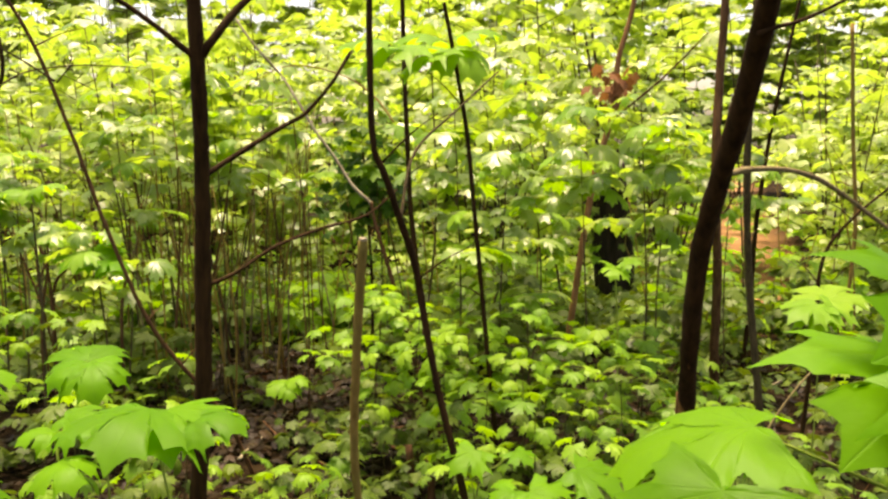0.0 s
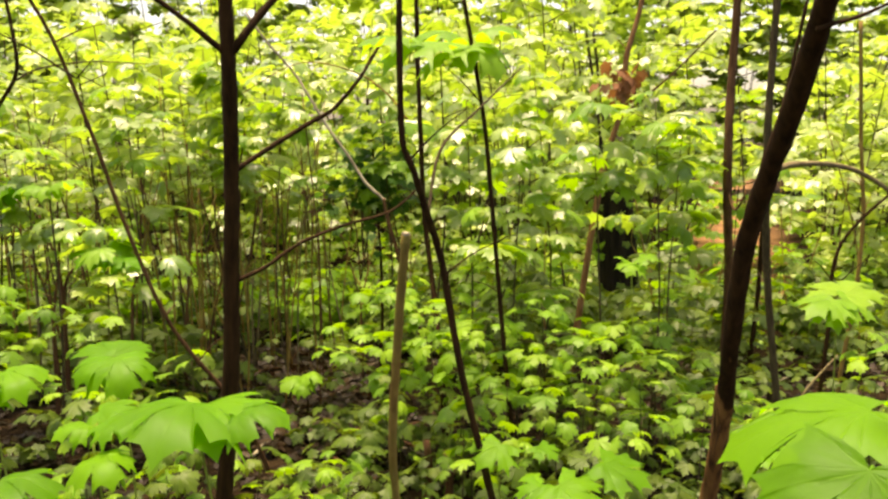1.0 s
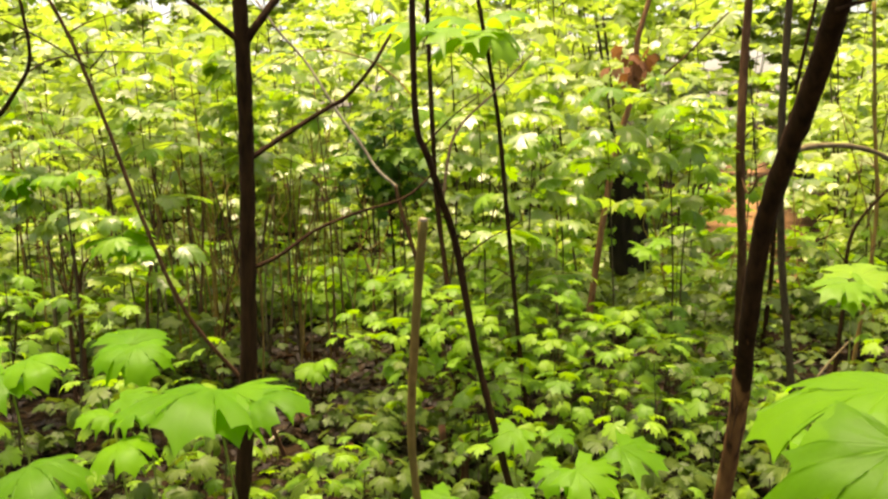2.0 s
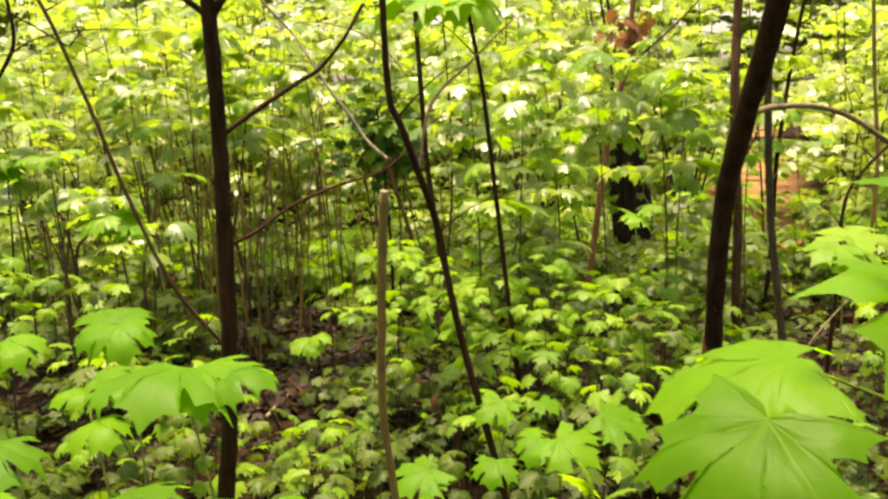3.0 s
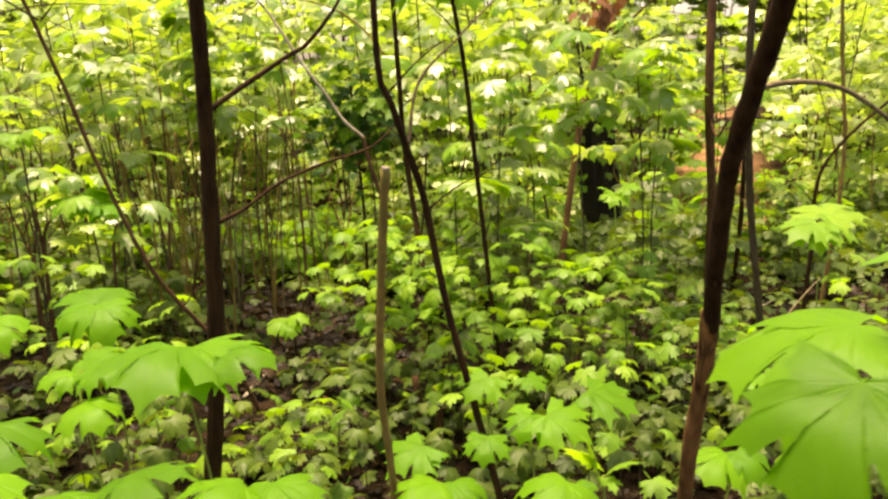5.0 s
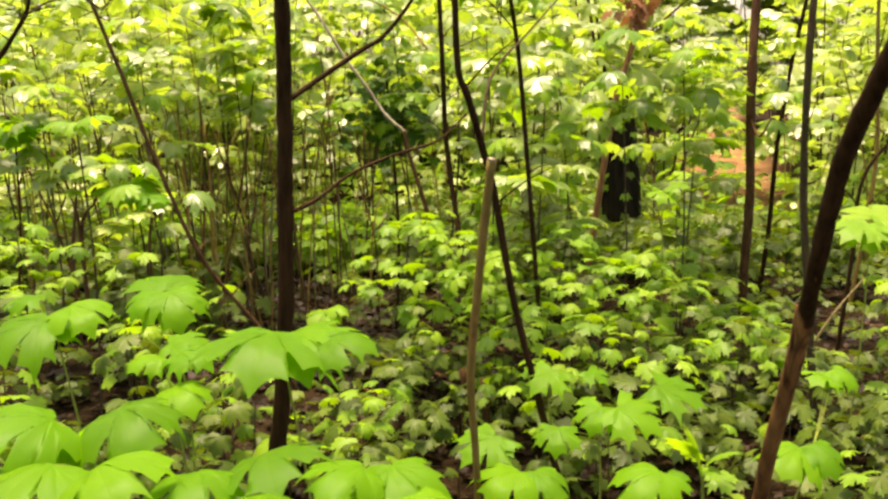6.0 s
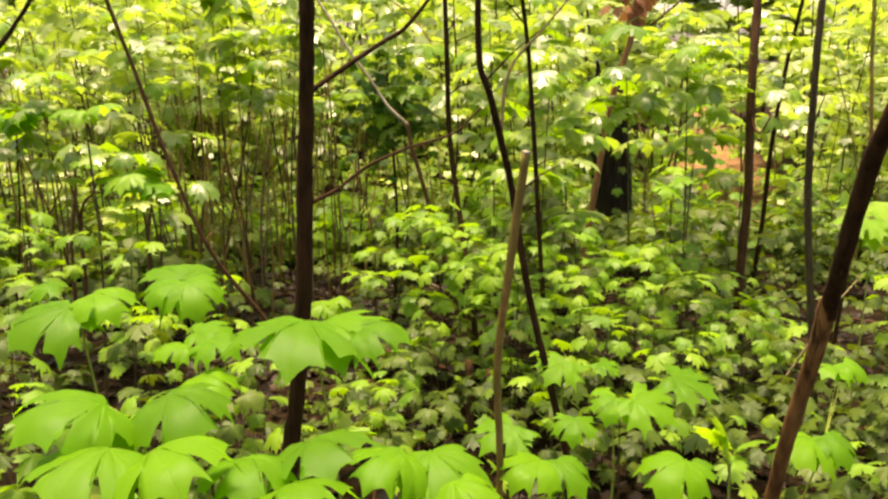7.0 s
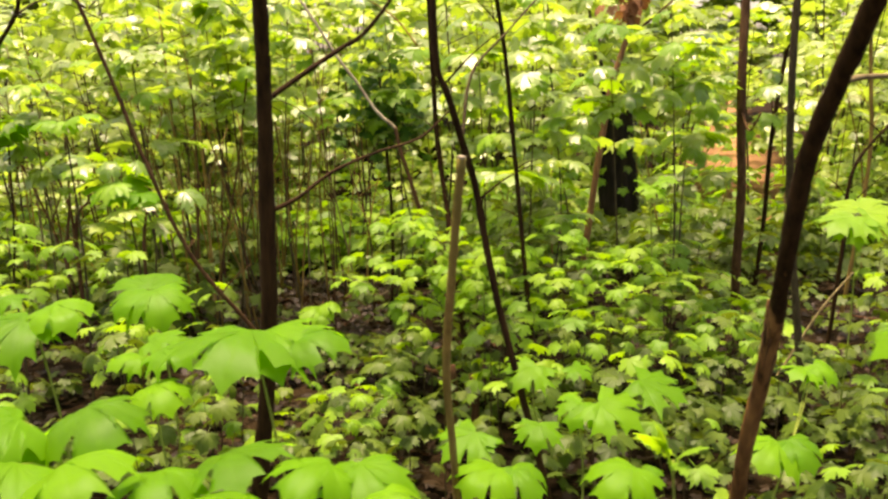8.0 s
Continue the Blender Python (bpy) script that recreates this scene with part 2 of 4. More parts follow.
def leaf_mesh(name, seed, fine=False, droop=0.22, stalk=0.75, narrow=1.0, blunt=0.0, half=HALF, arch=False):
    """A maple leaf: blade folded along its veins, lobes drooping, a thin stalk behind. A fine one arches
    down all round, each lobe by its own amount."""
    r = random.Random(seed)
    out = [(x * narrow * (1 + r.uniform(-0.07, 0.07)), y * (1 + r.uniform(-0.05, 0.05))) for x, y in half + [(0.0, 1.14)] + [(-x, y) for x, y in reversed(half)]]
    if fine:
        out2 = []
        for i, p in enumerate(out):
            q = out[(i + 1) % len(out)]
            out2 += [p, ((p[0] + q[0]) / 2 * 0.975, (p[1] + q[1]) / 2 * 0.975)]
        out = out2[:-1]
    if blunt:
        # round off the teeth and the bays between the lobes
        near = [(out[0], out[1])] + [(out[i - 1], out[i + 1]) for i in range(1, len(out) - 1)] + [(out[-2], out[-1])]
        out = [(p[0] * (1 - blunt) + (a[0] + b[0]) / 2 * blunt, p[1] * (1 - blunt) + (a[1] + b[1]) / 2 * blunt) for p, (a, b) in zip(out, near)]
    tilt, twist = r.uniform(-0.12, 0.12), r.uniform(-0.1, 0.1)
    bend = droop * r.uniform(0.6, 1.4)
    lobes = [(radians(v), r.uniform(0.65, 1.35)) for v in (-24, 36, 90, 144, 204)]

    def flat_leaf(x, y):
        rr = x * x + (y - 0.15) ** 2
        a = math.atan2(y, abs(x) + 1e-6)
        fold = min(abs(a - radians(v)) for v in (90, 36, -24))
        return (x, y, -bend * rr + 0.09 * math.sqrt(rr) * (fold - 0.25) + tilt * x + twist * x * y + 0.02 * noise.noise(Vector((x * 3, y * 3, seed))))

    def arched_leaf(x, y):
        a = math.atan2(y, x)
        a = a + 2 * math.pi if a < radians(-90) else a
        weights = [(math.exp(-((a - v) / 0.45) ** 2) + 0.02, k) for v, k in lobes]
        curl = droop * sum(w * k for w, k in weights) / sum(w for w, k in weights)
        fold = min(abs(a - v) for v, k in lobes)
        rho = math.hypot(x, y - 0.12)
        turn = max(curl * rho * (0.45 + 0.55 * rho), 1e-4)
        shrink = math.sin(turn) / turn
        wave = 0.05 * noise.noise(Vector((x * 3.2, y * 3.2, seed))) + 0.018 * noise.noise(Vector((x * 9, y * 9, seed)))
        lift = -rho * (1 - math.cos(turn)) / turn + 0.05 * rho * min(fold, 0.5) * (1.2 - rho) + tilt * x * 0.5 + twist * x * y + wave
        return (x * shrink, 0.12 + (y - 0.12) * shrink, lift)
    place = arched_leaf if fine or arch else flat_leaf
    rings = (0.0, 0.17, 0.34, 0.5, 0.66, 0.82, 1.0) if fine else (0.0, 0.55, 1.0) if arch else (0.0, 1.0)
    verts, faces, uvs = [place(0, 0)], [], [(0, 0)]
    n = len(out)
    for s in rings[1:]:
        for x, y in out:
            verts.append(place(x * s, y * s))
            uvs.append((x * s, y * s))
    for k in range(n - 1):
        faces.append((0, 1 + k, 2 + k))
    for j in range(len(rings) - 2):
        for k in range(n - 1):
            a = 1 + j * n + k
            faces.append((a, a + n, a + n + 1, a + 1))
    # stalk
    b = len(verts)
    w = 0.016
    foot_z = verts[0][2]
    for t in (0.0, 0.5, 1.0):
        c = Vector((0, -stalk * t, foot_z - 0.12 * stalk * math.sin(t * 2.2) - 0.005))
        for k in range(3):
            ang = 2 * math.pi * k / 3
            verts.append((c.x + w * math.cos(ang), c.y, c.z + w * math.sin(ang)))
            uvs.append((0.0, 0.3))
    for j in range(2):
        for k in range(3):
            a = b + j * 3
            faces.append((a + k, a + (k + 1) % 3, a + 3 + (k + 1) % 3, a + 3 + k))
    return verts, faces, uvs


def make_mesh(name, verts, faces, uvs, mat):
    mesh = bpy.data.meshes.new(name)
    mesh.from_pydata(verts, [], faces)
    layer = mesh.uv_layers.new(name="UVMap")
    loops = np.empty(len(mesh.loops), dtype=np.int32)
    mesh.loops.foreach_get("vertex_index", loops)
    layer.data.foreach_set("uv", np.asarray(uvs, dtype=np.float32)[loops].ravel())
    mesh.shade_smooth()
    mesh.materials.append(mat)
    return mesh


LEAF_SHAPES = [leaf_mesh("leaf", s, droop=0.14 + 0.07 * (s % 4)) for s in range(10)]
MID_SHAPES = [leaf_mesh("leaf", 20 + s, droop=0.6 + 0.2 * (s % 4), arch=True) for s in range(10)]
FINE_SHAPES = [leaf_mesh("leaf", 40 + s, fine=True, droop=0.85 + 0.2 * (s % 3), stalk=0.05, blunt=0.18, half=CUT) for s in range(6)]
FLAT_SHAPES = [leaf_mesh("leaf", 60 + s, fine=True, droop=0.45 + 0.15 * s, stalk=0.05, blunt=0.08, half=CUT) for s in range(3)]
BROAD_SHAPES = [leaf_mesh("leaf", 70 + s, fine=True, droop=0.55 + 0.1 * s, stalk=0.05, blunt=0.2, half=CUT) for s in range(4)]
STAR = [(0.0, 0.0), (0.5, -0.25), (0.48, 0.1), (0.82, 0.25), (0.8, 0.65), (0.3, 0.55), (0.3, 0.85), (0.0, 1.12), (-0.3, 0.85), (-0.3, 0.55), (-0.8, 0.65), (-0.82, 0.25), (-0.48, 0.1), (-0.5, -0.25)]
FAR_SHAPES = [([(x, y, -d * (x * x + (y - 0.2) ** 2) + (0.12 if k == 0 else 0) + t * x) for k, (x, y) in enumerate(STAR)], [(0, k, k + 1) for k in range(1, 13)], STAR) for d, t in ((0.15, 0.1), (0.3, -0.1), (0.45, 0.05), (0.22, -0.2))]
YOUNG_SHAPES = [leaf_mesh("leaf", 80 + s, fine=True, droop=0.5, stalk=0.05, narrow=0.6) for s in range(3)]
LEAVES = {}


def leaf_data(shapes, i, mat):
    key = (id(shapes), i, mat.name)
    if key not in LEAVES:
        LEAVES[key] = make_mesh("leaf", *shapes[i], mat)
    return LEAVES[key]


def leaf_pose(at, way, roll, size, face=(0, 0, 1)):
    """A leaf with its stalk's end at `at`, pointing along way, its upper side towards face but rolled."""
    y = Vector(way).normalized()
    z = Vector(face) - y * y.dot(Vector(face))
    z = z.normalized() if z.length > 1e-3 else Vector((0, -1, 0))
    x = y.cross(z)
    rot = Matrix((x, y, z)).transposed().to_4x4() @ Matrix.Rotation(roll, 4, "Y")
    return Matrix.Translation(at) @ rot @ Matrix.Diagonal((size, size, size, 1))


def add_leaves(owner, mats, poses, seed, shapes=None, joined=False, names="leaf"):
    r = random.Random(seed)
    shapes = shapes or LEAF_SHAPES
    if not joined:
        for m in poses:
            i = r.randrange(len(shapes))
            ob = new(names, leaf_data(shapes, i, mats[r.randrange(len(mats))]))
            ob.parent = owner
            ob.matrix_basis = m
        return
    vs, fs, us, count = [], [], [], 0
    for m in poses:
        v, f, u = shapes[r.randrange(len(shapes))]
        a = np.array(m)
        vs.append(np.asarray(v) @ a[:3, :3].T + a[:3, 3])
        us.append(np.asarray(u))
        fs += [tuple(i + count for i in face) for face in f]
        count += len(v)
    if not vs:
        return
    ob = new("foliage", make_mesh("foliage", np.concatenate(vs).tolist(), fs, np.concatenate(us), mats[0]))
    ob.parent = owner
    tagged(ob, kind="stuff")
    return ob


def tier(r, centre, count, reach, size, start=None, rise=0.25, sag=(0.15, 0.75)):
    """Leaves spread round a node on their stalks."""
    out = []
    start = r.uniform(0, 6.28) if start is None else start
    for k in range(count):
        a = start + 2 * math.pi * k / count + r.uniform(-0.35, 0.35)
        d = reach * r.uniform(0.6, 1.15)
        p = Vector(centre) + Vector((math.cos(a) * d, math.sin(a) * d, d * rise * r.uniform(0.2, 1.6)))
        way = Vector((math.cos(a + r.uniform(-0.4, 0.4)), math.sin(a), -math.tan(r.uniform(*sag))))
        out.append(leaf_pose(p, way, r.uniform(-0.35, 0.35), size * r.uniform(0.7, 1.15)))
    return out


def sapling(base, h, seed, size=0.085, tiers=3, bare=0.45, branches=0, reach=0.1, lean=(0, 0), radius=0.005, joined=False, mats=None,
            bark=None, label="young maple sapling with pale green lobed leaves", group="understorey maple saplings", arm=0.45, name="maple_sapling", shapes=None, sag=(0.15, 0.75)):
    """A maple seedling or sapling: a thin wand of a stem, leaf pairs towards its top and, on taller ones, level side twigs."""
    r = random.Random(seed)
    x, y = base
    z0 = ground_z(x, y)
    own = thing(name, label, "sapling", group, (x, y, z0))
    mats = mats or [LEAF]
    bend = Vector((r.uniform(-0.06, 0.06), r.uniform(-0.06, 0.06), 0)) * h
    top = Vector((lean[0], lean[1], h))
    line = [Vector((0, 0, -0.03)), top * 0.35 + bend, top * 0.7 + bend * 0.6, top]
    part("stem", tube(line, radius, radius * 0.35, 6, 5, 0.1), bark or BARK_TWIG, own)
    pts = smooth_line(line, 10)

    def on(f):
        return pts[min(int(f * (len(pts) - 1)), len(pts) - 1)]
    poses = tier(r, on(1.0), r.choice((4, 4, 5)), reach, size, sag=sag)
    for i in range(tiers):
        f = bare + (1 - bare) * (i + 0.3) / tiers
        poses += tier(r, on(f), 2 if r.random() < 0.7 else 3, reach * 1.2, size, start=i * 1.57 + r.uniform(-0.3, 0.3), sag=sag)
    for i in range(branches):
        f = bare + (0.97 - bare) * (i + r.random()) / branches
        a = i * 2.4 + r.uniform(-0.5, 0.5)
        length = arm * (1.15 - f * 0.6) * r.uniform(0.6, 1.2)
        p0 = on(f)
        way = Vector((math.cos(a), math.sin(a), r.uniform(0.1, 0.55)))
        p1 = p0 + way * length * 0.5
        p2 = p0 + way * length + Vector((0, 0, -0.12 * length))
        twig = part("twig", tube([p0, p1, p2], radius * 0.45, radius * 0.2, 4, 3), bark or BARK_TWIG, own)
        rest, poses = poses, []
        poses += tier(r, p2, r.choice((3, 4)), reach * 0.8, size, rise=0.1, sag=sag)
        poses += tier(r, p1, 2, reach * 0.9, size, start=a + 1.57, rise=0.1, sag=sag)
        if length > 0.3:
            poses += tier(r, p0.lerp(p2, 0.75), 2, reach * 0.9, size, start=a + 1.57, rise=0.1, sag=sag)
        if joined:
            poses = rest + poses
        else:
            add_leaves(twig, mats, poses, seed * 50 + i, shapes=shapes)
            poses = rest
    add_leaves(own, mats, poses, seed, joined=joined, shapes=shapes)
    return own


def hero_plant(base, top, leaves, seed, mats=None, radius=0.004, label="young maple sapling with large fresh green leaves", shapes=None, bark=None):
    """A sapling whose large leaves are set one by one: (stalk end, tip, roll)."""
    base = Vector((base[0], base[1], ground_z(base[0], base[1])))
    own = thing("maple_sapling", label, "sapling", "foreground maple saplings", base)
    top = Vector(top) - base
    mid = top * 0.55 + Vector((0.02, 0.015, 0))
    part("stem", tube([(0, 0, -0.03), mid, top], radius, radius * 0.55, 7, 8, 0.1), bark or BARK_GREEN, own)
    r = random.Random(seed)
    shapes, mats = shapes or FINE_SHAPES, mats or [BROAD]
    for a, b, roll, *face in leaves:
        a, b = Vector(a) - base, Vector(b) - base
        i = r.randrange(len(shapes))
        verts, faces, uvs = shapes[i]
        tip = Vector(verts[max(range(len(uvs)), key=lambda k: uvs[k][1])])
        # tip the arched blade back, so that its point comes to lie at b
        m = leaf_pose(a, b - a, radians(roll), (b - a).length / tip.length, face[0] if face else (0, -0.12, 0.99))
        leaf = new("leaf", leaf_data(shapes, i, mats[r.randrange(len(mats))]))
        leaf.parent = own
        leaf.matrix_basis = m @ Matrix.Rotation(math.atan2(-tip.z, tip.y), 4, "X")
        # a stalk from the leaf back to the stem
        stem = top * min(1.0, max(0.3, (a.z - 0.05) / top.z))
        bow = stem.lerp(a, 0.6) + Vector((0, 0, 0.012 - 0.1 * (stem - a).length))
        part("leaf_stalk", tube([stem, bow, a - Vector((0, 0, 0.003))], 0.0015, 0.0011, 5, 5), BARK_GREEN, own)
    return own


# ---- ground ----
bm = bmesh.new()
xs = [-400, -120, -40, -15] + [-9 + 0.15 * i for i in range(121)] + [15, 40, 120, 400]
ys = [-400, -60, -12, -4] + [-2 + 0.15 * i for i in range(101)] + [17, 22, 30, 45, 90, 200, 700]
grid = [[bm.verts.new((x, y, ground_z(x, y))) for x in xs] for y in ys]
for a, b in zip(grid, grid[1:]):
    for k in range(len(xs) - 1):
        bm.faces.new((a[k], a[k + 1], b[k + 1], b[k]))
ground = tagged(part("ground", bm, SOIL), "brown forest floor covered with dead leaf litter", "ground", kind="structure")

# ---- trees and stems near by ----
def limbs(own, parts):
    for pname, points, r0, r1, bark in parts:
        pts = [Vector(p) - Vector(own.location) for p in points]
        part(pname, tube(pts, r0, r1, 12, 10, 0.22), bark, own)


def tree(name, label, parts, group="slender tree stems", category="tree"):
    """parts: (part name, points, first radius, last radius, bark)."""
    first = Vector(parts[0][1][0])
    own = thing(name, label, category, group, first)
    limbs(own, parts)
    line = smooth_line([Vector(p) - first for p in parts[0][1]], 8)
    rr = random.Random(len(parts) * 31 + int(abs(first.x) * 1000))
    for k in range(3 if name == "young_tree" else 0):
        p = line[int(len(line) * rr.uniform(0.25, 0.8))]
        a = rr.uniform(0, 6.28)
        way = Vector((math.cos(a), math.sin(a) * 0.6, rr.uniform(0.3, 0.9))) * rr.uniform(0.08, 0.22)
        part("twig", tube([p, p + way * 0.5 + Vector((0, 0, 0.01)), p + way], 0.0035, 0.0012, 5, 3), parts[0][4], own)
    return own


def foot(x, y, drop=0.04):
    return (x, y, ground_z(x, y) - drop)


maple_left = tree("maple_tree", "slender dark-barked maple trunk forking above", [
    ("trunk", [foot(-0.775, 2.41), (-0.749, 2.405, 0.2), (-0.706, 2.384, 0.5), (-0.675, 2.355, 0.8), (-0.66, 2.33, 1.1), (-0.64, 2.286, 1.4), (-0.625, 2.22, 1.7), (-0.63, 2.2, 2.1), (-0.6, 2.2, 2.7)], 0.027, 0.0165, BARK_DARK),
    ("limb", [(-0.625, 2.225, 1.66), (-0.579, 2.22, 1.716), (-0.528, 2.25, 1.788), (-0.331, 2.35, 2.024)], 0.013, 0.008, BARK_DARK),
    ("limb", [(-0.625, 2.225, 1.66), (-0.664, 2.2, 1.697), (-0.76, 2.15, 1.776), (-0.91, 2.05, 1.876)], 0.009, 0.005, BARK_DARK),
])
limbs(maple_left, [
    ("branch", [(-0.645, 2.295, 1.36), (-0.557, 2.34, 1.423), (-0.445, 2.4, 1.498), (-0.385, 2.42, 1.535), (-0.315, 2.44, 1.617), (-0.262, 2.48, 1.71)], 0.008, 0.0045, BARK_DARK),
    ("branch", [(-0.66, 2.33, 1.06), (-0.582, 2.36, 1.093), (-0.489, 2.44, 1.155), (-0.375, 2.52, 1.198), (-0.236, 2.6, 1.236), (-0.145, 2.66, 1.31)], 0.0065, 0.003, BARK_DARK),
])
maple_right = tree("maple_tree", "leaning dark maple trunk with brown flaking base", [
    ("trunk", [foot(0.53, 2.16), (0.510, 1.91, 0.3), (0.479, 1.754, 0.6), (0.469, 1.623, 0.9), (0.441, 1.51, 1.1), (0.43, 1.415, 1.3), (0.432, 1.264, 1.5), (0.418, 1.1, 1.7), (0.395, 0.97, 1.85), (0.33, 0.78, 2.0), (0.28, 0.65, 2.3)], 0.0175, 0.0155, BARK_FLAKY),
    ("branch", [(0.447, 1.36, 1.403), (0.495, 1.38, 1.41), (0.564, 1.4, 1.407), (0.636, 1.42, 1.382), (0.755, 1.45, 1.306), (0.881, 1.5, 1.239)], 0.0055, 0.003, BARK_GREY),
])
tree("young_tree", "straight brown sapling pole with thin bark", [
    ("trunk", [foot(1.52, 4.6), (1.394, 4.336, 0.3), (1.35, 4.201, 0.8), (1.29, 4.1, 1.3), (1.31, 4.15, 1.8), (1.36, 4.2, 2.6)], 0.025, 0.0185, BARK_BROWN),
    ("branch", [(1.295, 4.11, 1.22), (1.299, 4, 1.13), (1.331, 3.95, 1.213)], 0.007, 0.004, BARK_BROWN)])
tree("young_tree", "thin greenish-grey sapling pole", [
    ("trunk", [foot(1.2, 3.01), (1.176, 3.007, 0.2), (1.12, 2.995, 0.6), (1.06, 2.96, 1.0), (1.01, 2.88, 1.4), (1.02, 2.89, 1.8), (1.05, 2.9, 2.5)], 0.015, 0.011, BARK_TWIG)])
tree("young_tree", "bent dark sapling stem", [
    ("trunk", [foot(0.16, 2.34), (0.117, 2.343, 0.2), (0.045, 2.372, 0.5), (-0.027, 2.395, 0.8), (-0.08, 2.4, 1.1), (-0.122, 2.34, 1.25), (-0.158, 2.29, 1.37), (-0.182, 2.277, 1.43), (-0.189, 2.27, 1.52), (-0.192, 2.268, 1.7), (-0.19, 2.25, 2.3)], 0.0115, 0.008, BARK_DARK),
    ("branch", [(-0.12, 2.345, 1.24), (-0.084, 2.45, 1.423), (0.035, 2.6, 1.547), (0.173, 2.8, 1.679)], 0.005, 0.0025, BARK_TWIG)])
tree("young_tree", "thin dark sapling stem", [
    ("trunk", [foot(-0.05, 3.72), (-0.068, 3.8, 0.3), (-0.112, 4.1, 0.7), (-0.16, 4.2, 1.1), (-0.177, 4.15, 1.5), (-0.191, 4.14, 1.9), (-0.2, 4.1, 2.6)], 0.015, 0.010, BARK_DARK)])
tree("cut_sapling", "pale tan sapling stub with a sawn-off top", [
    ("trunk", [foot(-0.15, 1.95), (-0.164, 1.873, 0.3), (-0.172, 1.789, 0.55), (-0.187, 1.735, 0.8), (-0.172, 1.659, 1.05), (-0.153, 1.61, 1.27)], 0.0075, 0.0092, BARK_TAN),
    ("cut_face", [(-0.153, 1.61, 1.268), (-0.1525, 1.609, 1.274)], 0.0082, 0.0079, BARK_PALE)])
tree("young_tree", "leaning thin sapling with a curved top", [
    ("trunk", [foot(-0.83, 3.66), (-0.94, 3.56, 0.3), (-1.16, 3.39, 0.7), (-1.29, 3.3, 1.1), (-1.40, 3.25, 1.5), (-1.52, 3.15, 1.9), (-1.75, 3.0, 2.3)], 0.0095, 0.006, BARK_BROWN),
    ("twig", [(-1.414, 3.18, 1.676), (-1.527, 3.1, 1.765), (-1.632, 3, 1.831)], 0.004, 0.0025, BARK_TWIG),
    ("twig", [(-1.408, 3.18, 1.672), (-1.331, 3.15, 1.74)], 0.0035, 0.002, BARK_TWIG)])
tree("young_tree", "thin sapling bent over into a pale slanting branch", [
    ("trunk", [foot(-0.05, 4.33), (-0.165, 4.33, 0.409), (-0.233, 4.33, 0.65), (-0.299, 4.33, 0.886), (-0.348, 4.33, 1.053), (-0.368, 4.33, 1.16)], 0.012, 0.009, BARK_BROWN),
    ("branch", [(-0.366, 4.33, 1.15), (-0.385, 4.335, 1.172), (-0.418, 4.34, 1.198), (-0.474, 4.36, 1.258), (-0.557, 4.4, 1.384), (-0.652, 4.42, 1.512), (-0.748, 4.45, 1.667), (-0.838, 4.5, 1.8), (-0.958, 4.47, 1.94), (-1.075, 4.5, 2.1)], 0.0085, 0.006, BARK_PALE),
    ("twig", [(-0.247, 4.3, 1.555), (-0.347, 4.35, 1.683), (-0.492, 4.4, 1.784), (-0.697, 4.45, 1.842), (-0.864, 4.5, 1.827), (-1.102, 4.5, 1.692)], 0.005, 0.002, BARK_TAN)])
slim = tree("young_tree", "thin upright dark sapling with leaves spreading at its top", [
    ("trunk", [foot(0.23, 3.48), (0.208, 3.442, 0.3), (0.166, 3.371, 0.7), (0.126, 3.31, 1.1), (0.085, 3.27, 1.5), (0.03, 3.2, 1.8), (0.0, 3.15, 1.95)], 0.0112, 0.007, BARK_DARK)])
spray = []
for at, tip, roll in (((0.019, 3.18, 1.78), (-0.181, 3.05, 1.75), 4), ((-0.094, 3.15, 1.8), (-0.315, 3, 1.774), -6), ((-0.011, 3.25, 1.832), (-0.184, 3.4, 1.902), 5), ((0.038, 3.15, 1.791), (0.141, 3, 1.708), 10), ((-0.213, 3.1, 1.809), (-0.382, 3, 1.819), 0), ((0.071, 3.2, 1.847), (0.202, 3.3, 1.901), 0)):
    at, tip = Vector(at) - slim.location, Vector(tip) - slim.location
    spray.append(leaf_pose(at, tip - at, radians(roll), (tip - at).length / 1.12))
add_leaves(slim, [YOUNG], spray, 31, shapes=FINE_SHAPES)
tree("young_tree", "thin dark leaning sapling stem", [
    ("trunk", [foot(1.9, 5.4), (1.95, 5.4, 0.419), (1.929, 5.3, 0.945), (1.987, 5.3, 1.468), (2.008, 5.2, 1.832), (2.127, 5.2, 2.469)], 0.016, 0.010, BARK_DARK)])
tree("young_tree", "thin sapling stem arching to one side", [
    ("trunk", [foot(-2.9, 4.2), (-2.477, 4.2, 1.228), (-2.182, 4.1, 1.58), (-2.021, 4, 1.756), (-2.029, 4, 1.958), (-2.061, 4, 2.158)], 0.012, 0.007, BARK_DARK),
    ("twig", [(-2.045, 4, 1.71), (-1.955, 4.1, 1.784), (-1.792, 4.3, 1.833), (-1.61, 4.6, 1.848)], 0.005, 0.0025, BARK_TWIG)])
tree("young_tree", "pale straight sapling stem", [
    ("trunk", [foot(2.3, 5.0), (2.4, 5, 0.834), (2.357, 5, 1.499), (2.317, 5, 2.129)], 0.012, 0.010, BARK_TAN)])


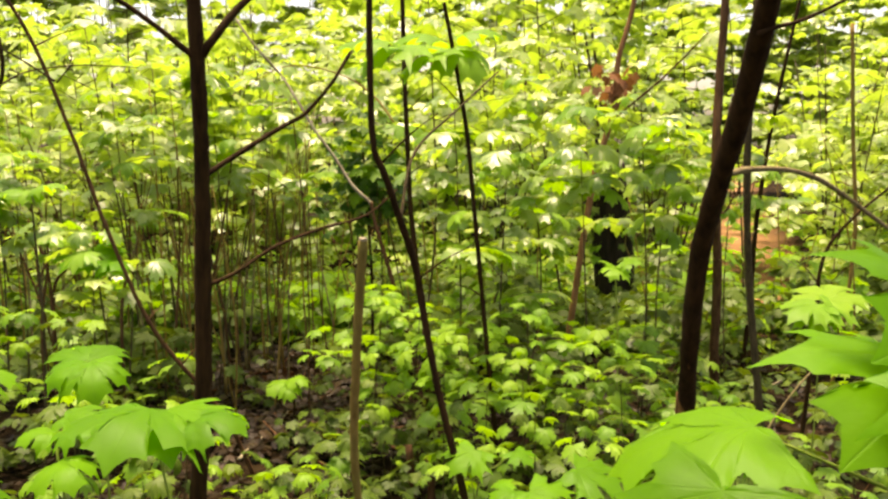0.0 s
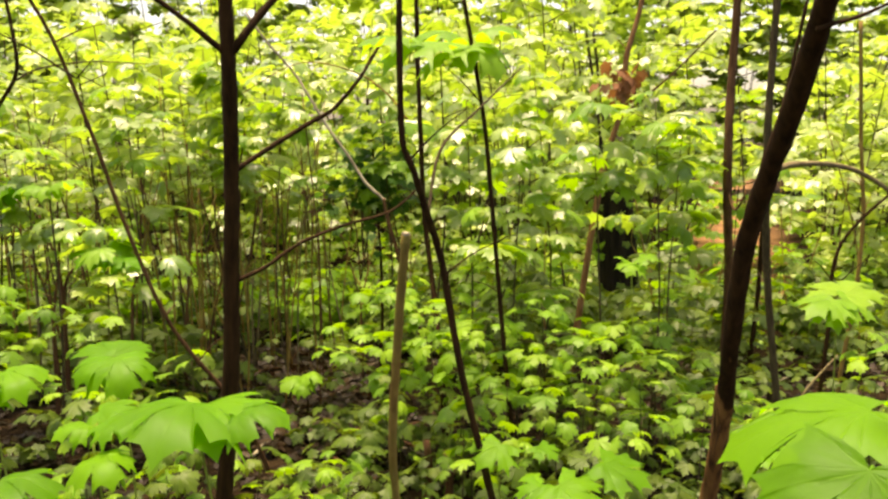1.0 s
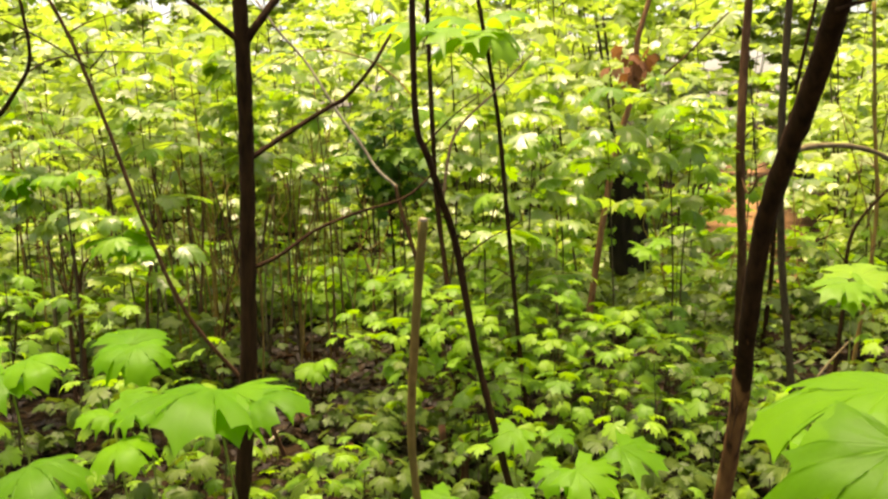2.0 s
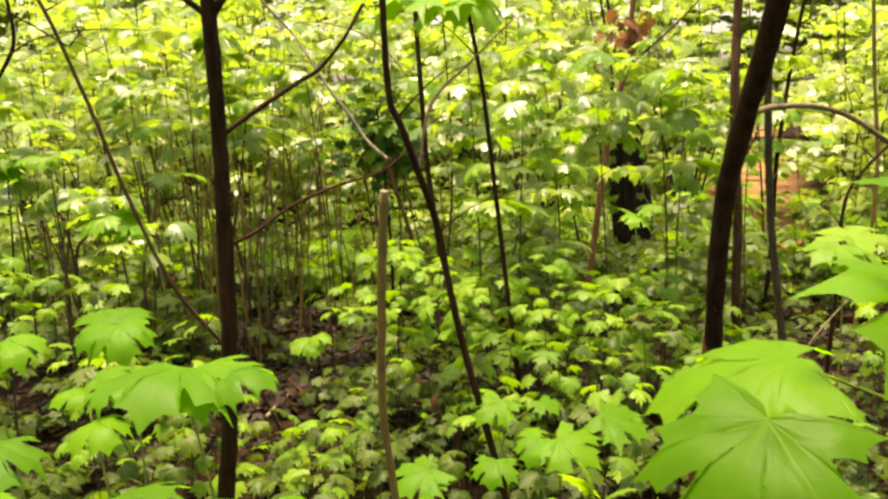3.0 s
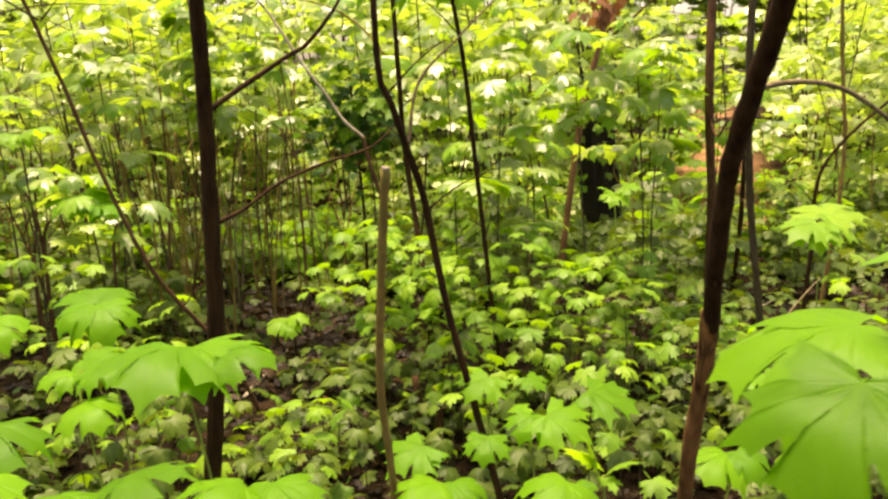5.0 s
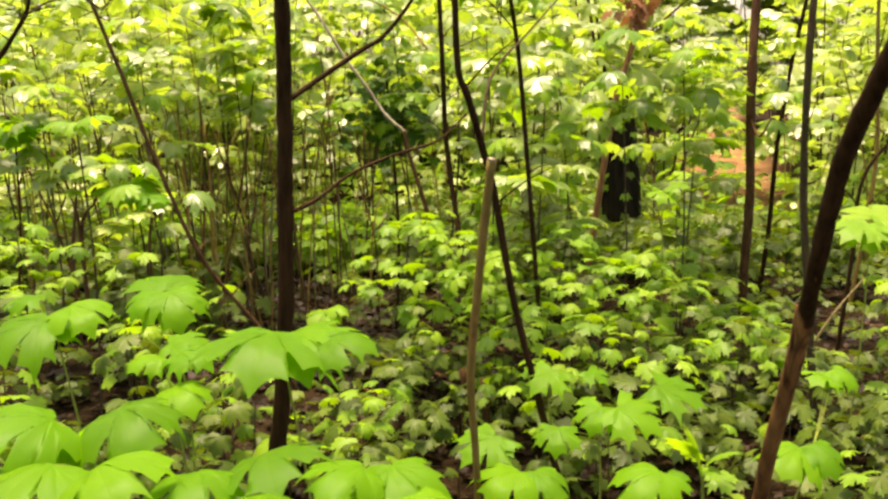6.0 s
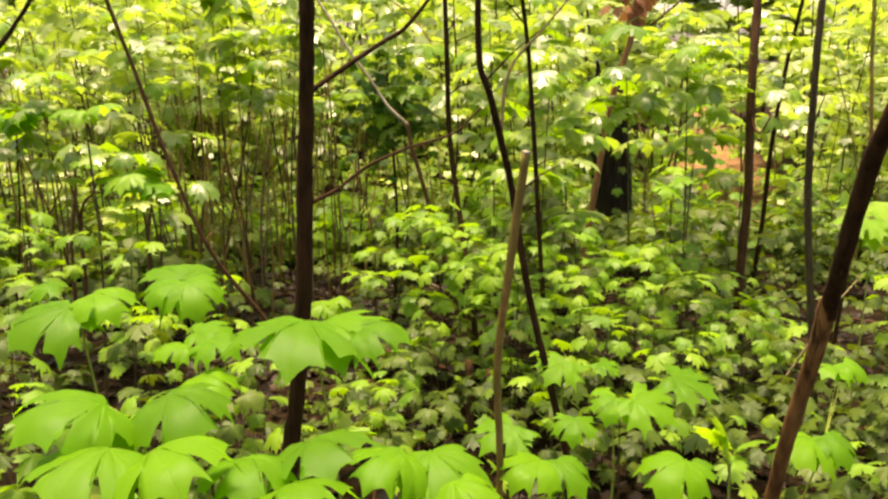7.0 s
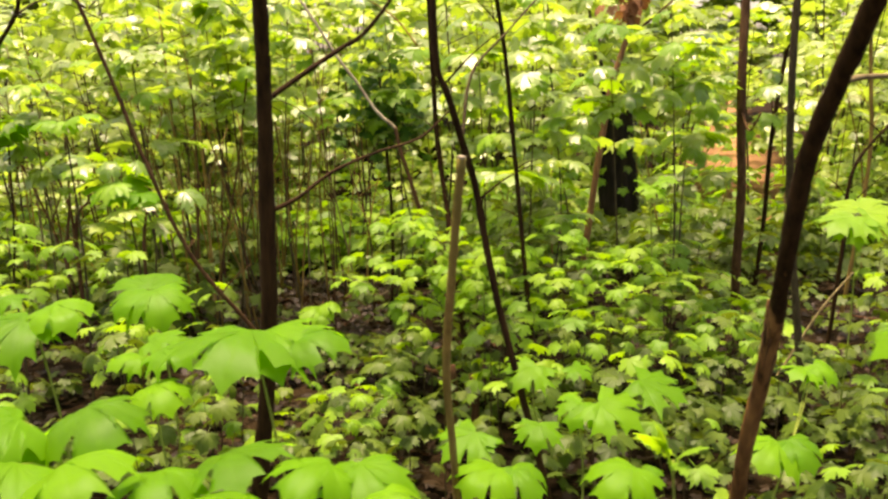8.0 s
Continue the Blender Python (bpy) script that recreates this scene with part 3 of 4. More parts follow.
def furrowed_trunk(points, r0, r1, seed, seg=36, steps=7):
    """An old trunk with deep upright furrows, a flared foot and a torn, jagged top."""
    line = smooth_line(points, steps)
    bm = bmesh.new()
    rings = []
    for i, p in enumerate(line):
        f = i / (len(line) - 1)
        ring = []
        for k in range(seg):
            a = 2 * math.pi * k / seg
            ridge = 0.16 * noise.noise(Vector((math.cos(a) * 4.5, math.sin(a) * 4.5, p.z * 0.9 + seed))) + 0.07 * noise.noise(Vector((math.cos(a) * 11, math.sin(a) * 11, p.z * 3 + seed)))
            rad = (r0 + (r1 - r0) * f) * (1 + ridge + 0.35 * max(0.0, 0.12 - f) / 0.12)
            tear = 0.16 * noise.noise(Vector((math.cos(a) * 3, math.sin(a) * 3, seed))) * max(0.0, f - 0.8) / 0.2
            ring.append(bm.verts.new(p + Vector((math.cos(a) * rad, math.sin(a) * rad, tear))))
        rings.append(ring)
    for a, b in zip(rings, rings[1:]):
        for k in range(seg):
            bm.faces.new((a[k], a[(k + 1) % seg], b[(k + 1) % seg], b[k]))
    bm.faces.new(rings[-1])
    return bm


old = thing("old_tree", "dark furrowed stump of an old broken tree with ivy", "tree", "old trees", foot(1.65, 8.0))
stem_line = [Vector(p) - old.location for p in (foot(1.65, 8.0, 0.08), (1.645, 8.1, -0.1), (1.592, 8.1, 0.479), (1.553, 8.1, 0.909), (1.52, 8.1, 1.26))]
part("trunk", furrowed_trunk(stem_line, 0.20, 0.165, 4.0), BARK_OLD, old)
limbs(old, [("broken_spike", [(1.49, 8.1, 1.1), (1.45, 8.08, 1.3), (1.415, 8.05, 1.5)], 0.075, 0.012, BARK_OLD),
            ("broken_spike", [(1.614, 8.1, 1.1), (1.624, 8.1, 1.4)], 0.06, 0.01, BARK_OLD)])
rr = random.Random(77)
poses = []
for k in range(110):
    a, z = rr.uniform(3.3, 6.1), rr.uniform(0.05, 1.75)
    if abs(a - 4.71) < 0.75 and rr.random() < 0.6:
        continue
    axis = Vector((-0.075 * z, 0.06, 0))
    p = axis + Vector((0.22 * math.cos(a), 0.22 * math.sin(a), z))
    poses.append(leaf_pose(p, (math.cos(a) * 0.6, math.sin(a) * 0.6, -0.8), rr.uniform(-0.5, 0.5), rr.uniform(0.045, 0.085), (math.cos(a), math.sin(a), 0.8)))
add_leaves(old, [SHADED_COVER, LEAF], poses, 78, names="ivy_leaf")
orange_tree = tree("young_tree", "orange-brown slim trunk forking into thin twigs", [
    ("trunk", [foot(0.78, 5.6), (0.959, 5.6, 1.148), (1.093, 5.6, 1.659), (1.114, 5.6, 1.98), (1.195, 5.6, 2.298), (1.269, 5.6, 2.816)], 0.022, 0.014, BARK_RUST),
    ("branch", [(1.109, 5.6, 1.622), (1.381, 5.5, 1.866), (1.623, 5.4, 2.131)], 0.008, 0.004, BARK_BROWN)])

limbs(maple_right, [("branch", [(0.414, 1.16, 1.594), (0.44, 1.16, 1.603), (0.472, 1.16, 1.612), (0.522, 1.15, 1.636), (0.563, 1.12, 1.661)], 0.0035, 0.0018, BARK_DARK)])
tree("young_tree", "thin dark stem curving to one side", [
    ("trunk", [foot(1.53, 3.6), (1.585, 3.6, 0.666), (1.583, 3.6, 0.84), (1.616, 3.6, 1.011), (1.728, 3.6, 1.152), (1.888, 3.6, 1.29)], 0.010, 0.005, BARK_DARK)])
for low_end, high_end in (((-2.129, 4.6, 0.611), (-2.232, 4.6, 1.05)), ((-2.141, 4.5, 0.492), (-2.086, 4.5, 1.131)), ((-2.126, 4.62, 0.623), (-1.988, 4.6, 0.96)), ((-1.829, 4.8, 0.492), (-1.757, 4.8, 1.094)), ((-1.594, 5, 0.245), (-1.543, 5, 1.43)), ((-1.502, 5.2, 0.233), (-1.234, 5.2, 1.625))):
    tree("bare_stem", "thin bare brown sapling stem", [
        ("stem", [foot(low_end[0], low_end[1]), low_end, Vector(low_end).lerp(Vector(high_end), 0.5) + Vector((0.02, 0, 0)), high_end], 0.011, 0.004, BARK_BROWN)], group="bare thin stems", category="stem")
# fallen sticks on the litter
rr = random.Random(55)
for k in range(26):
    y = rr.uniform(2.0, 7.0)
    x = rr.uniform(-0.45, 0.55) * y
    a, length = rr.uniform(0, 3.14), rr.uniform(0.25, 0.9)
    ends = [(x + math.cos(a) * length * f, y + math.sin(a) * length * f) for f in (0, 0.35, 0.7, 1)]
    pts = [(px, py, ground_z(px, py) + 0.015 + (0.12 * rr.random() if f == 3 else 0)) for f, (px, py) in enumerate(ends)]
    tree("fallen_stick", "dead fallen stick lying on the leaf litter", [("stick", pts, rr.uniform(0.006, 0.013), 0.003, BARK_BROWN if k % 3 else BARK_PALE)], group="fallen sticks", category="stick")

tree("leaning_stick", "pale dead stick leaning among the saplings", [
    ("stick", [foot(1.02, 3.2), (1.2, 3.24, 0.24), (1.352, 3.27, 0.468), (1.5, 3.33, 0.6)], 0.007, 0.003, BARK_GREY)], group="fallen sticks", category="stick")

# ---- foreground saplings ----
hero_plant((0.50, 0.62), (0.325, 0.54, 1.268), [
    ((0.152, 0.45, 1.262), (0.112, 0.42, 1.190), 0, (-0.58, -0.56, 0.60)),
    ((0.214, 0.575, 1.256), (0.118, 0.605, 1.206), 14, (-0.30, -0.22, 0.93)),
    ((0.322, 0.55, 1.297), (0.234, 0.49, 1.256), 0, (0, -0.75, 0.66)),
    ((0.343, 0.56, 1.334), (0.254, 0.50, 1.320), -10, (0, -0.8, 0.6)),
    ((0.320, 0.50, 1.325), (0.303, 0.45, 1.252), 0, (0, -0.75, 0.66)),
], 1, shapes=BROAD_SHAPES, label="young maple sapling holding broad fresh green leaves up close")
hero_plant((-0.52, 1.72), (-0.571, 1.63, 0.913), [
    ((-0.583, 1.66, 0.927), (-0.606, 1.47, 0.858), -6, (0, -0.25, 0.97)),
    ((-0.554, 1.68, 0.92), (-0.502, 1.53, 0.85), 10, (0, -0.25, 0.97)),
    ((-0.489, 1.62, 0.921), (-0.373, 1.58, 0.895), 5),
    ((-0.612, 1.66, 0.91), (-0.711, 1.66, 0.869), 0),
], 2)
hero_plant((-0.78, 1.2), (-0.786, 1.2, 0.894), [
    ((-0.752, 1.24, 0.937), (-0.692, 1.14, 0.885), 8),
    ((-0.837, 1.2, 0.938), (-0.937, 1.1, 0.912), -10),
    ((-0.817, 1.22, 0.902), (-0.87, 1.15, 0.882), 0),
    ((-0.809, 1.12, 0.904), (-0.851, 1, 0.87), 0),
    ((-0.747, 1.12, 0.898), (-0.672, 1, 0.866), 10),
], 3)
hero_plant((-0.55, 1.22), (-0.594, 1.2, 0.825), [
    ((-0.621, 1.17, 0.863), (-0.619, 1.06, 0.832), 0),
    ((-0.534, 1.22, 0.866), (-0.49, 1.1, 0.844), 10),
    ((-0.565, 1.12, 0.837), (-0.505, 1, 0.841), 0),
], 4)
hero_plant((-0.36, 1.32), (-0.366, 1.3, 0.75), [
    ((-0.346, 1.32, 0.794), (-0.313, 1.22, 0.741), 10),
    ((-0.389, 1.3, 0.802), (-0.456, 1.2, 0.774), -8),
    ((-0.312, 1.25, 0.774), (-0.234, 1.2, 0.74), 8),
], 5)
hero_plant((-1.15, 2.05), (-1.172, 2, 0.842), [
    ((-1.196, 2, 0.863), (-1.3, 1.9, 0.789), -8),
    ((-1.152, 2.05, 0.887), (-1.067, 1.97, 0.821), 8),
    ((-1.176, 2.05, 0.841), (-1.195, 1.98, 0.791), 8),
    ((-1.3, 2.2, 0.869), (-1.39, 2.2, 0.84), 0),
], 6)
hero_plant((-1.0, 2.45), (-1.027, 2.42, 0.81), [
    ((-1.018, 2.42, 0.827), (-0.965, 2.32, 0.72), 8),
    ((-1.042, 2.42, 0.824), (-1.114, 2.35, 0.746), -8),
    ((-1.042, 2.45, 0.825), (-1.097, 2.6, 0.814), 0),
    ((-1.011, 2.42, 0.81), (-0.931, 2.42, 0.784), 6),
], 7)
hero_plant((-0.85, 1.85), (-0.864, 1.85, 0.775), [
    ((-0.846, 1.82, 0.756), (-0.782, 1.74, 0.706), 6),
    ((-0.847, 1.9, 0.812), (-0.762, 1.85, 0.773), 4),
    ((-0.894, 1.9, 0.799), (-0.959, 1.85, 0.776), -4),
    ((-0.885, 1.95, 0.818), (-0.786, 1.95, 0.792), 4),
], 8)
hero_plant((0.1, 2.45), (0.081, 2.4, 0.477), [
    ((0.088, 2.38, 0.577), (0.013, 2.31, 0.52), -14),
    ((0.21, 2.45, 0.547), (0.261, 2.4, 0.514), 0),
], 9, shapes=FLAT_SHAPES)
hero_plant((0.18, 2.2), (0.174, 2.15, 0.523), [
    ((0.062, 2.1, 0.517), (0.044, 2.03, 0.457), 0),
    ((0.221, 2.1, 0.569), (0.325, 2.03, 0.51), 12),
    ((0.183, 2.14, 0.555), (0.141, 2.08, 0.493), -8),
    ((0.355, 2.2, 0.59), (0.475, 2.15, 0.538), 8),
    ((0.177, 2.2, 0.553), (0.122, 2.2, 0.537), 0),
], 10, shapes=FLAT_SHAPES)
hero_plant((-0.15, 2.05), (-0.116, 2.05, 0.459), [
    ((-0.109, 2.06, 0.515), (-0.202, 2, 0.456), -10),
    ((-0.093, 2.06, 0.486), (-0.065, 2, 0.481), 10),
], 11, shapes=FLAT_SHAPES)
hero_plant((0.0, 1.8), (-0.072, 1.78, 0.513), [
    ((-0.076, 1.8, 0.543), (-0.157, 1.72, 0.491), -6),
    ((-0.036, 1.8, 0.542), (0.015, 1.72, 0.48), 6),
], 12)
hero_plant((0.16, 1.55), (0.195, 1.55, 0.61), [
    ((0.175, 1.55, 0.658), (0.099, 1.48, 0.6), -6),
    ((0.203, 1.58, 0.639), (0.241, 1.56, 0.629), 6),
], 13)
hero_plant((0.23, 1.5), (0.225, 1.45, 0.718), [
    ((0.212, 1.45, 0.73), (0.172, 1.44, 0.808), 0),
    ((0.202, 1.45, 0.742), (0.141, 1.43, 0.783), 30),
    ((0.241, 1.45, 0.729), (0.296, 1.43, 0.747), -20),
    ((0.231, 1.45, 0.712), (0.237, 1.4, 0.702), 0),
], 14, mats=[YOUNG], shapes=YOUNG_SHAPES, label="small sapling with unfolding yellow-green young leaves")
hero_plant((0.5, 1.95), (0.64, 1.9, 0.498), [
    ((0.643, 1.9, 0.543), (0.671, 1.82, 0.484), 6),
    ((0.615, 1.9, 0.536), (0.539, 1.82, 0.494), -6),
    ((0.784, 2.1, 0.661), (0.824, 2.05, 0.613), 6),
    ((0.77, 2.1, 0.646), (0.7, 2.05, 0.63), -6),
], 15)

# a leaf clump, coloured dark to stand for a shaded gap, and a bunch of withered leaves
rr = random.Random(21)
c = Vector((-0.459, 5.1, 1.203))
ivy = thing("shaded_gap_clump", "clump of darkened leaves standing in for a shaded gap", "shrub", at=(c.x, c.y, ground_z(c.x, c.y)))
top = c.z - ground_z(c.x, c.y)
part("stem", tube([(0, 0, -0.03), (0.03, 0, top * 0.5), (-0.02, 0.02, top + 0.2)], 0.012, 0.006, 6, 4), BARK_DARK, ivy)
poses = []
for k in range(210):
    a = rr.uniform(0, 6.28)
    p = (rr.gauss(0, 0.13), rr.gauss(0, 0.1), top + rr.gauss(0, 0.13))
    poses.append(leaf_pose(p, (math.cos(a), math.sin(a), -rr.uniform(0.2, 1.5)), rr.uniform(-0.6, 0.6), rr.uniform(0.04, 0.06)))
add_leaves(ivy, [GAP_SHADE], poses, 22)
poses = []
c = Vector((1.053, 5.55, 1.835)) - Vector(orange_tree.location)
for k in range(26):
    a = rr.uniform(0, 6.28)
    poses.append(leaf_pose(c + Vector((rr.gauss(0, 0.07), rr.gauss(0, 0.05), rr.gauss(0, 0.06))), (math.cos(a), math.sin(a), -rr.uniform(0.6, 2.5)), rr.uniform(-0.8, 0.8), rr.uniform(0.05, 0.075)))
add_leaves(orange_tree, [WITHERED], poses, 23, names="withered_leaf")

hero_plant((1.32, 3.02), (1.331, 3, 0.872), [
    ((1.318, 3, 0.887), (1.189, 2.93, 0.824), -8),
    ((1.35, 3, 0.887), (1.458, 2.95, 0.807), 8),
    ((1.366, 3.05, 0.895), (1.504, 3.2, 0.914), 0),
    ((1.31, 3, 0.862), (1.296, 2.9, 0.777), 0),
], 16, mats=[YOUNG], shapes=FLAT_SHAPES)
hero_plant((0.70, 3.46), (0.695, 3.45, 0.942), [
    ((0.7, 3.42, 0.956), (0.654, 3.35, 0.907), -5, (0, -0.3, 0.95)),
    ((0.722, 3.42, 0.981), (0.792, 3.37, 0.97), 5, (0, -0.3, 0.95)),
    ((0.681, 3.46, 0.964), (0.621, 3.45, 0.977), 0),
], 17, mats=[YOUNG], radius=0.005, shapes=FLAT_SHAPES)
hero_plant((-2.42, 4.32), (-2.278, 4.3, 1.172), [
    ((-2.27, 4.3, 1.191), (-2.041, 4.2, 1.204), 0),
    ((-2.297, 4.3, 1.191), (-2.413, 4.2, 1.178), 0),
    ((-2.273, 4.32, 1.198), (-2.269, 4.5, 1.217), 0),
    ((-2.276, 4.28, 1.181), (-2.254, 4.15, 1.101), 0),
], 18, radius=0.007, bark=BARK_DARK)
hero_plant((-1.55, 3.85), (-1.562, 3.82, 0.925), [
    ((-1.54, 3.83, 0.924), (-1.602, 3.7, 0.88), 0, (0, -0.2, 0.98)),
    ((-1.601, 3.83, 0.942), (-1.752, 3.8, 0.929), 0),
    ((-1.522, 3.83, 0.932), (-1.41, 3.75, 0.884), 0),
    ((-1.572, 3.9, 0.941), (-1.588, 4.05, 0.962), 0),
], 19, radius=0.007, bark=BARK_TWIG)
hero_plant((-1.6, 3.3), (-1.585, 3.3, 1.252), [
    ((-1.583, 3.3, 1.273), (-1.58, 3.22, 1.215), 0, (0, -0.4, 0.9)),
    ((-1.551, 3.3, 1.279), (-1.431, 3.25, 1.275), 0),
    ((-1.614, 3.3, 1.273), (-1.703, 3.25, 1.234), 0),
], 20, radius=0.006, bark=BARK_TWIG, mats=[YOUNG])
hero_plant((-0.76, 4.06), (-0.742, 4.06, 0.30), [
    ((-0.735, 4.06, 0.325), (-0.645, 4.0, 0.292), 0, (0, -0.35, 0.94)),
    ((-0.760, 4.05, 0.302), (-0.845, 3.98, 0.255), 0, (0, -0.35, 0.94)),
    ((-0.745, 4.02, 0.296), (-0.725, 3.95, 0.235), 0, (0, -0.4, 0.92)),
], 24, mats=[YOUNG], radius=0.007, bark=BARK_DARK, label="small maple sapling with pale yellowish top leaves")
# flaking bark where the leaning trunk changes, and two rotten stubs
for k, (a, z0, z1) in enumerate(((0.3, 0.78, 1.04), (1.5, 0.7, 0.97), (-2.2, 0.82, 1.0), (2.6, 0.72, 0.98), (-1.0, 0.74, 1.02))):
    line = []
    for f in (0.0, 0.5, 1.0):
        z = z0 + (z1 - z0) * f
        axis = Vector((0.479 - (z - 0.6) * 0.033 - 0.1 * max(0, z - 0.9), 1.754 - (z - 0.6) * 0.44, z))
        out = 0.0125 + 0.003 * f
        line.append(axis + Vector((math.cos(a) * out, math.sin(a) * out, 0)) - maple_right.location)
    part("bark_strip", tube(line, 0.0045, 0.0025, 5, 4, 0.4), BARK_RUST if k % 2 else BARK_BROWN, maple_right)
for px, h in (((-0.132, 3.2, 0.0), 0.29), ((-0.054, 3.15, 0.0), 0.27)):
    own = thing("rotten_stub", "short rotten reddish-brown sapling stub", "stub", "rotten stubs", (px[0], px[1], ground_z(px[0], px[1])))
    part("stub_stem", tube([(0, 0, -0.03), (0.006, 0, h * 0.5), (-0.004, 0.01, h)], 0.017, 0.014, 8, 4, 0.35), BARK_BROWN, own)

# ---- saplings by place ----
# x, y, height
LOW_LEFT = [
    (-0.74, 3.0, 0.3), (-0.78, 1.95, 0.28), (-0.92, 2.3, 0.34), (-1.0, 2.9, 0.36), (-0.75, 2.6, 0.26),
    (-1.5, 2.3, 0.55), (-1.25, 2.7, 0.62), (-1.75, 2.9, 0.7), (-1.45, 3.3, 0.72), (-2, 3.6, 0.75), (-1.2, 1.75, 0.5), (-1.1, 2.35, 0.5),
    (-1.35, 2, 0.52), (-0.85, 2.75, 0.45), (-1.65, 2.6, 0.6), (-1.05, 3, 0.5), (-0.95, 2.6, 0.4), (-1.3, 3, 0.55),
    (-1.15, 3.6, 0.5), (-1.6, 3.65, 0.7),
]
LOW_MIDDLE = [
    (-0.55, 2.8, 0.3), (-0.4, 2.95, 0.36), (-0.18, 2.65, 0.3), (0.06, 3.1, 0.5), (-0.45, 2.0, 0.22), (-0.35, 1.7, 0.2), (-0.65, 1.75, 0.26), (-0.1, 2.0, 0.24),
    (-0.45, 2.35, 0.34), (-0.62, 1.95, 0.3), (0.3, 2.75, 0.6), (0.42, 2.5, 0.52), (0.15, 2.9, 0.62),
    (-0.35, 3, 0.4), (0, 3.3, 0.6), (0.25, 2.35, 0.42), (0.3, 3.2, 0.62), (0.12, 2.6, 0.5), (-0.02, 2.45, 0.36), (-0.35, 2.15, 0.28),
    (-0.45, 2.75, 0.36), (-0.25, 3.45, 0.5), (-0.22, 3.38, 0.4), (-0.06, 3.4, 0.46), (0.0, 2.95, 0.5), (-0.3, 3.25, 0.42), (-0.52, 2.55, 0.32), (-0.3, 2.6, 0.36), (-0.55, 2.1, 0.26),
]
LOW_RIGHT = [
    (0.55, 2.6, 0.56), (0.62, 2.95, 0.62), (0.95, 2.7, 0.5), (1.15, 2.4, 0.45), (1.35, 2.8, 0.55), (1, 3.2, 0.34), (0.8, 3.3, 0.5), (1.6, 3.2, 0.6),
    (0.95, 2.15, 0.35), (0.5, 2.25, 0.4), (0.45, 3.05, 0.62), (0.85, 2.9, 0.52), (1.2, 3.1, 0.28), (1.5, 2.6, 0.5), (1.75, 3.6, 0.6),
]
for i, (x, y, h) in enumerate(LOW_LEFT + LOW_MIDDLE + LOW_RIGHT):
    size = (0.087 if x < -0.7 else 0.078) * (0.76 if y > 2.2 else 0.86)
    # some leaves take the darker green, which puts shade into low seedlings
    sapling((x, y), h, 100 + i, size, mats=[LEAF, LEAF, SHADED_COVER] if h > 0.42 and x < 0.5 else [LEAF, SHADED_COVER] if -0.7 < x < 0.5 else [LEAF, SHADED_COVER, SHADED_COVER], tiers=3 if h > 0.42 else 2, bare=0.35, reach=0.08, radius=0.0035, sag=(0.0, 0.6), shapes=MID_SHAPES,
            label="low maple seedling with a few spreading leaves", group="low maple seedlings", name="maple_seedling")

# x, y, height
BUSHY = [
    (-0.27, 3.85, 0.8), (-0.1, 3.7, 0.74), (0.35, 3.6, 0.76), (0.65, 3.5, 0.66), (0.9, 3.8, 0.62), (0.1, 3.5, 0.68), (1.1, 3.5, 0.4),
    (-1.9, 3.4, 0.85),
]
for i, (x, y, h) in enumerate(BUSHY):
    sapling((x, y), h, 200 + i, 0.064, 3, 0.42, branches=8, reach=0.1, radius=0.006, arm=0.36, sag=(-0.15, 0.6), shapes=MID_SHAPES,
            label="bushy maple sapling with level sprays of small leaves", group="bushy maple saplings")
# x, y, height, twigs, bare share of the stem
TALL = [
    (0.60, 3.8, 1.42, 2, 0.86), (0.86, 3.8, 1.62, 5, 0.8), (0.3, 4, 1.5, 8, 0.45), (0.05, 4.4, 1.7, 8, 0.5), (1.1, 4.2, 1.6, 7, 0.5),
    (-1.58, 3.85, 1.05, 2, 0.7), (-2.15, 4.3, 1.4, 4, 0.6), (-1.75, 4.6, 1.75, 7, 0.6), (-2.6, 5, 1.7, 7, 0.55), (-0.95, 4.9, 1.95, 8, 0.6),
    (-0.45, 5.1, 2, 8, 0.55), (-1.4, 5.2, 2, 8, 0.6), (1.75, 5.2, 1.8, 6, 0.6), (0.45, 4.9, 1.9, 8, 0.5),
]
for i, (x, y, h, twigs, bare) in enumerate(TALL):
    sapling((x, y), h, 230 + i, 0.107, 3 if bare > 0.6 else 4, bare, branches=twigs, reach=0.1, radius=0.006, arm=0.36, sag=(-0.15, 0.6), shapes=MID_SHAPES, mats=[HIGH_LIT_LEAF, HIGH_LIT_LEAF, LEAF],
            label="leafy maple sapling with level sprays of leaves", group="leafy maple saplings")

r = random.Random(11)


def clearing(x, y):
    """The open strip of dry ground that runs away between the trees."""
    return y > 8.5 and abs(x - 0.35 * y) < 0.72


def bare_floor(x, y):
    """The dark open floor under the saplings, beyond the slender trunk."""
    return (4.2 < y < 6.2 and -0.32 * y < x < -0.09 * y) or (3.3 < y < 5.6 and 0.38 * y < x < 0.53 * y)


def scatter(n, y0, y1, wide, gap):
    out = []
    tries = 0
    while len(out) < n and tries < 20 * n:
        tries += 1
        y = y0 + (y1 - y0) * r.random() ** 0.8
        x = r.uniform(-wide, wide) * y + 0.05
        if clearing(x, y) or (abs(x - 0.92 - (y - 5) * 0.23) < 0.3 and 4.6 < y < 8.2) or any((x - a) ** 2 + (y - b) ** 2 < gap * gap for a, b in out):
            continue
        out.append((x, y))
    return out


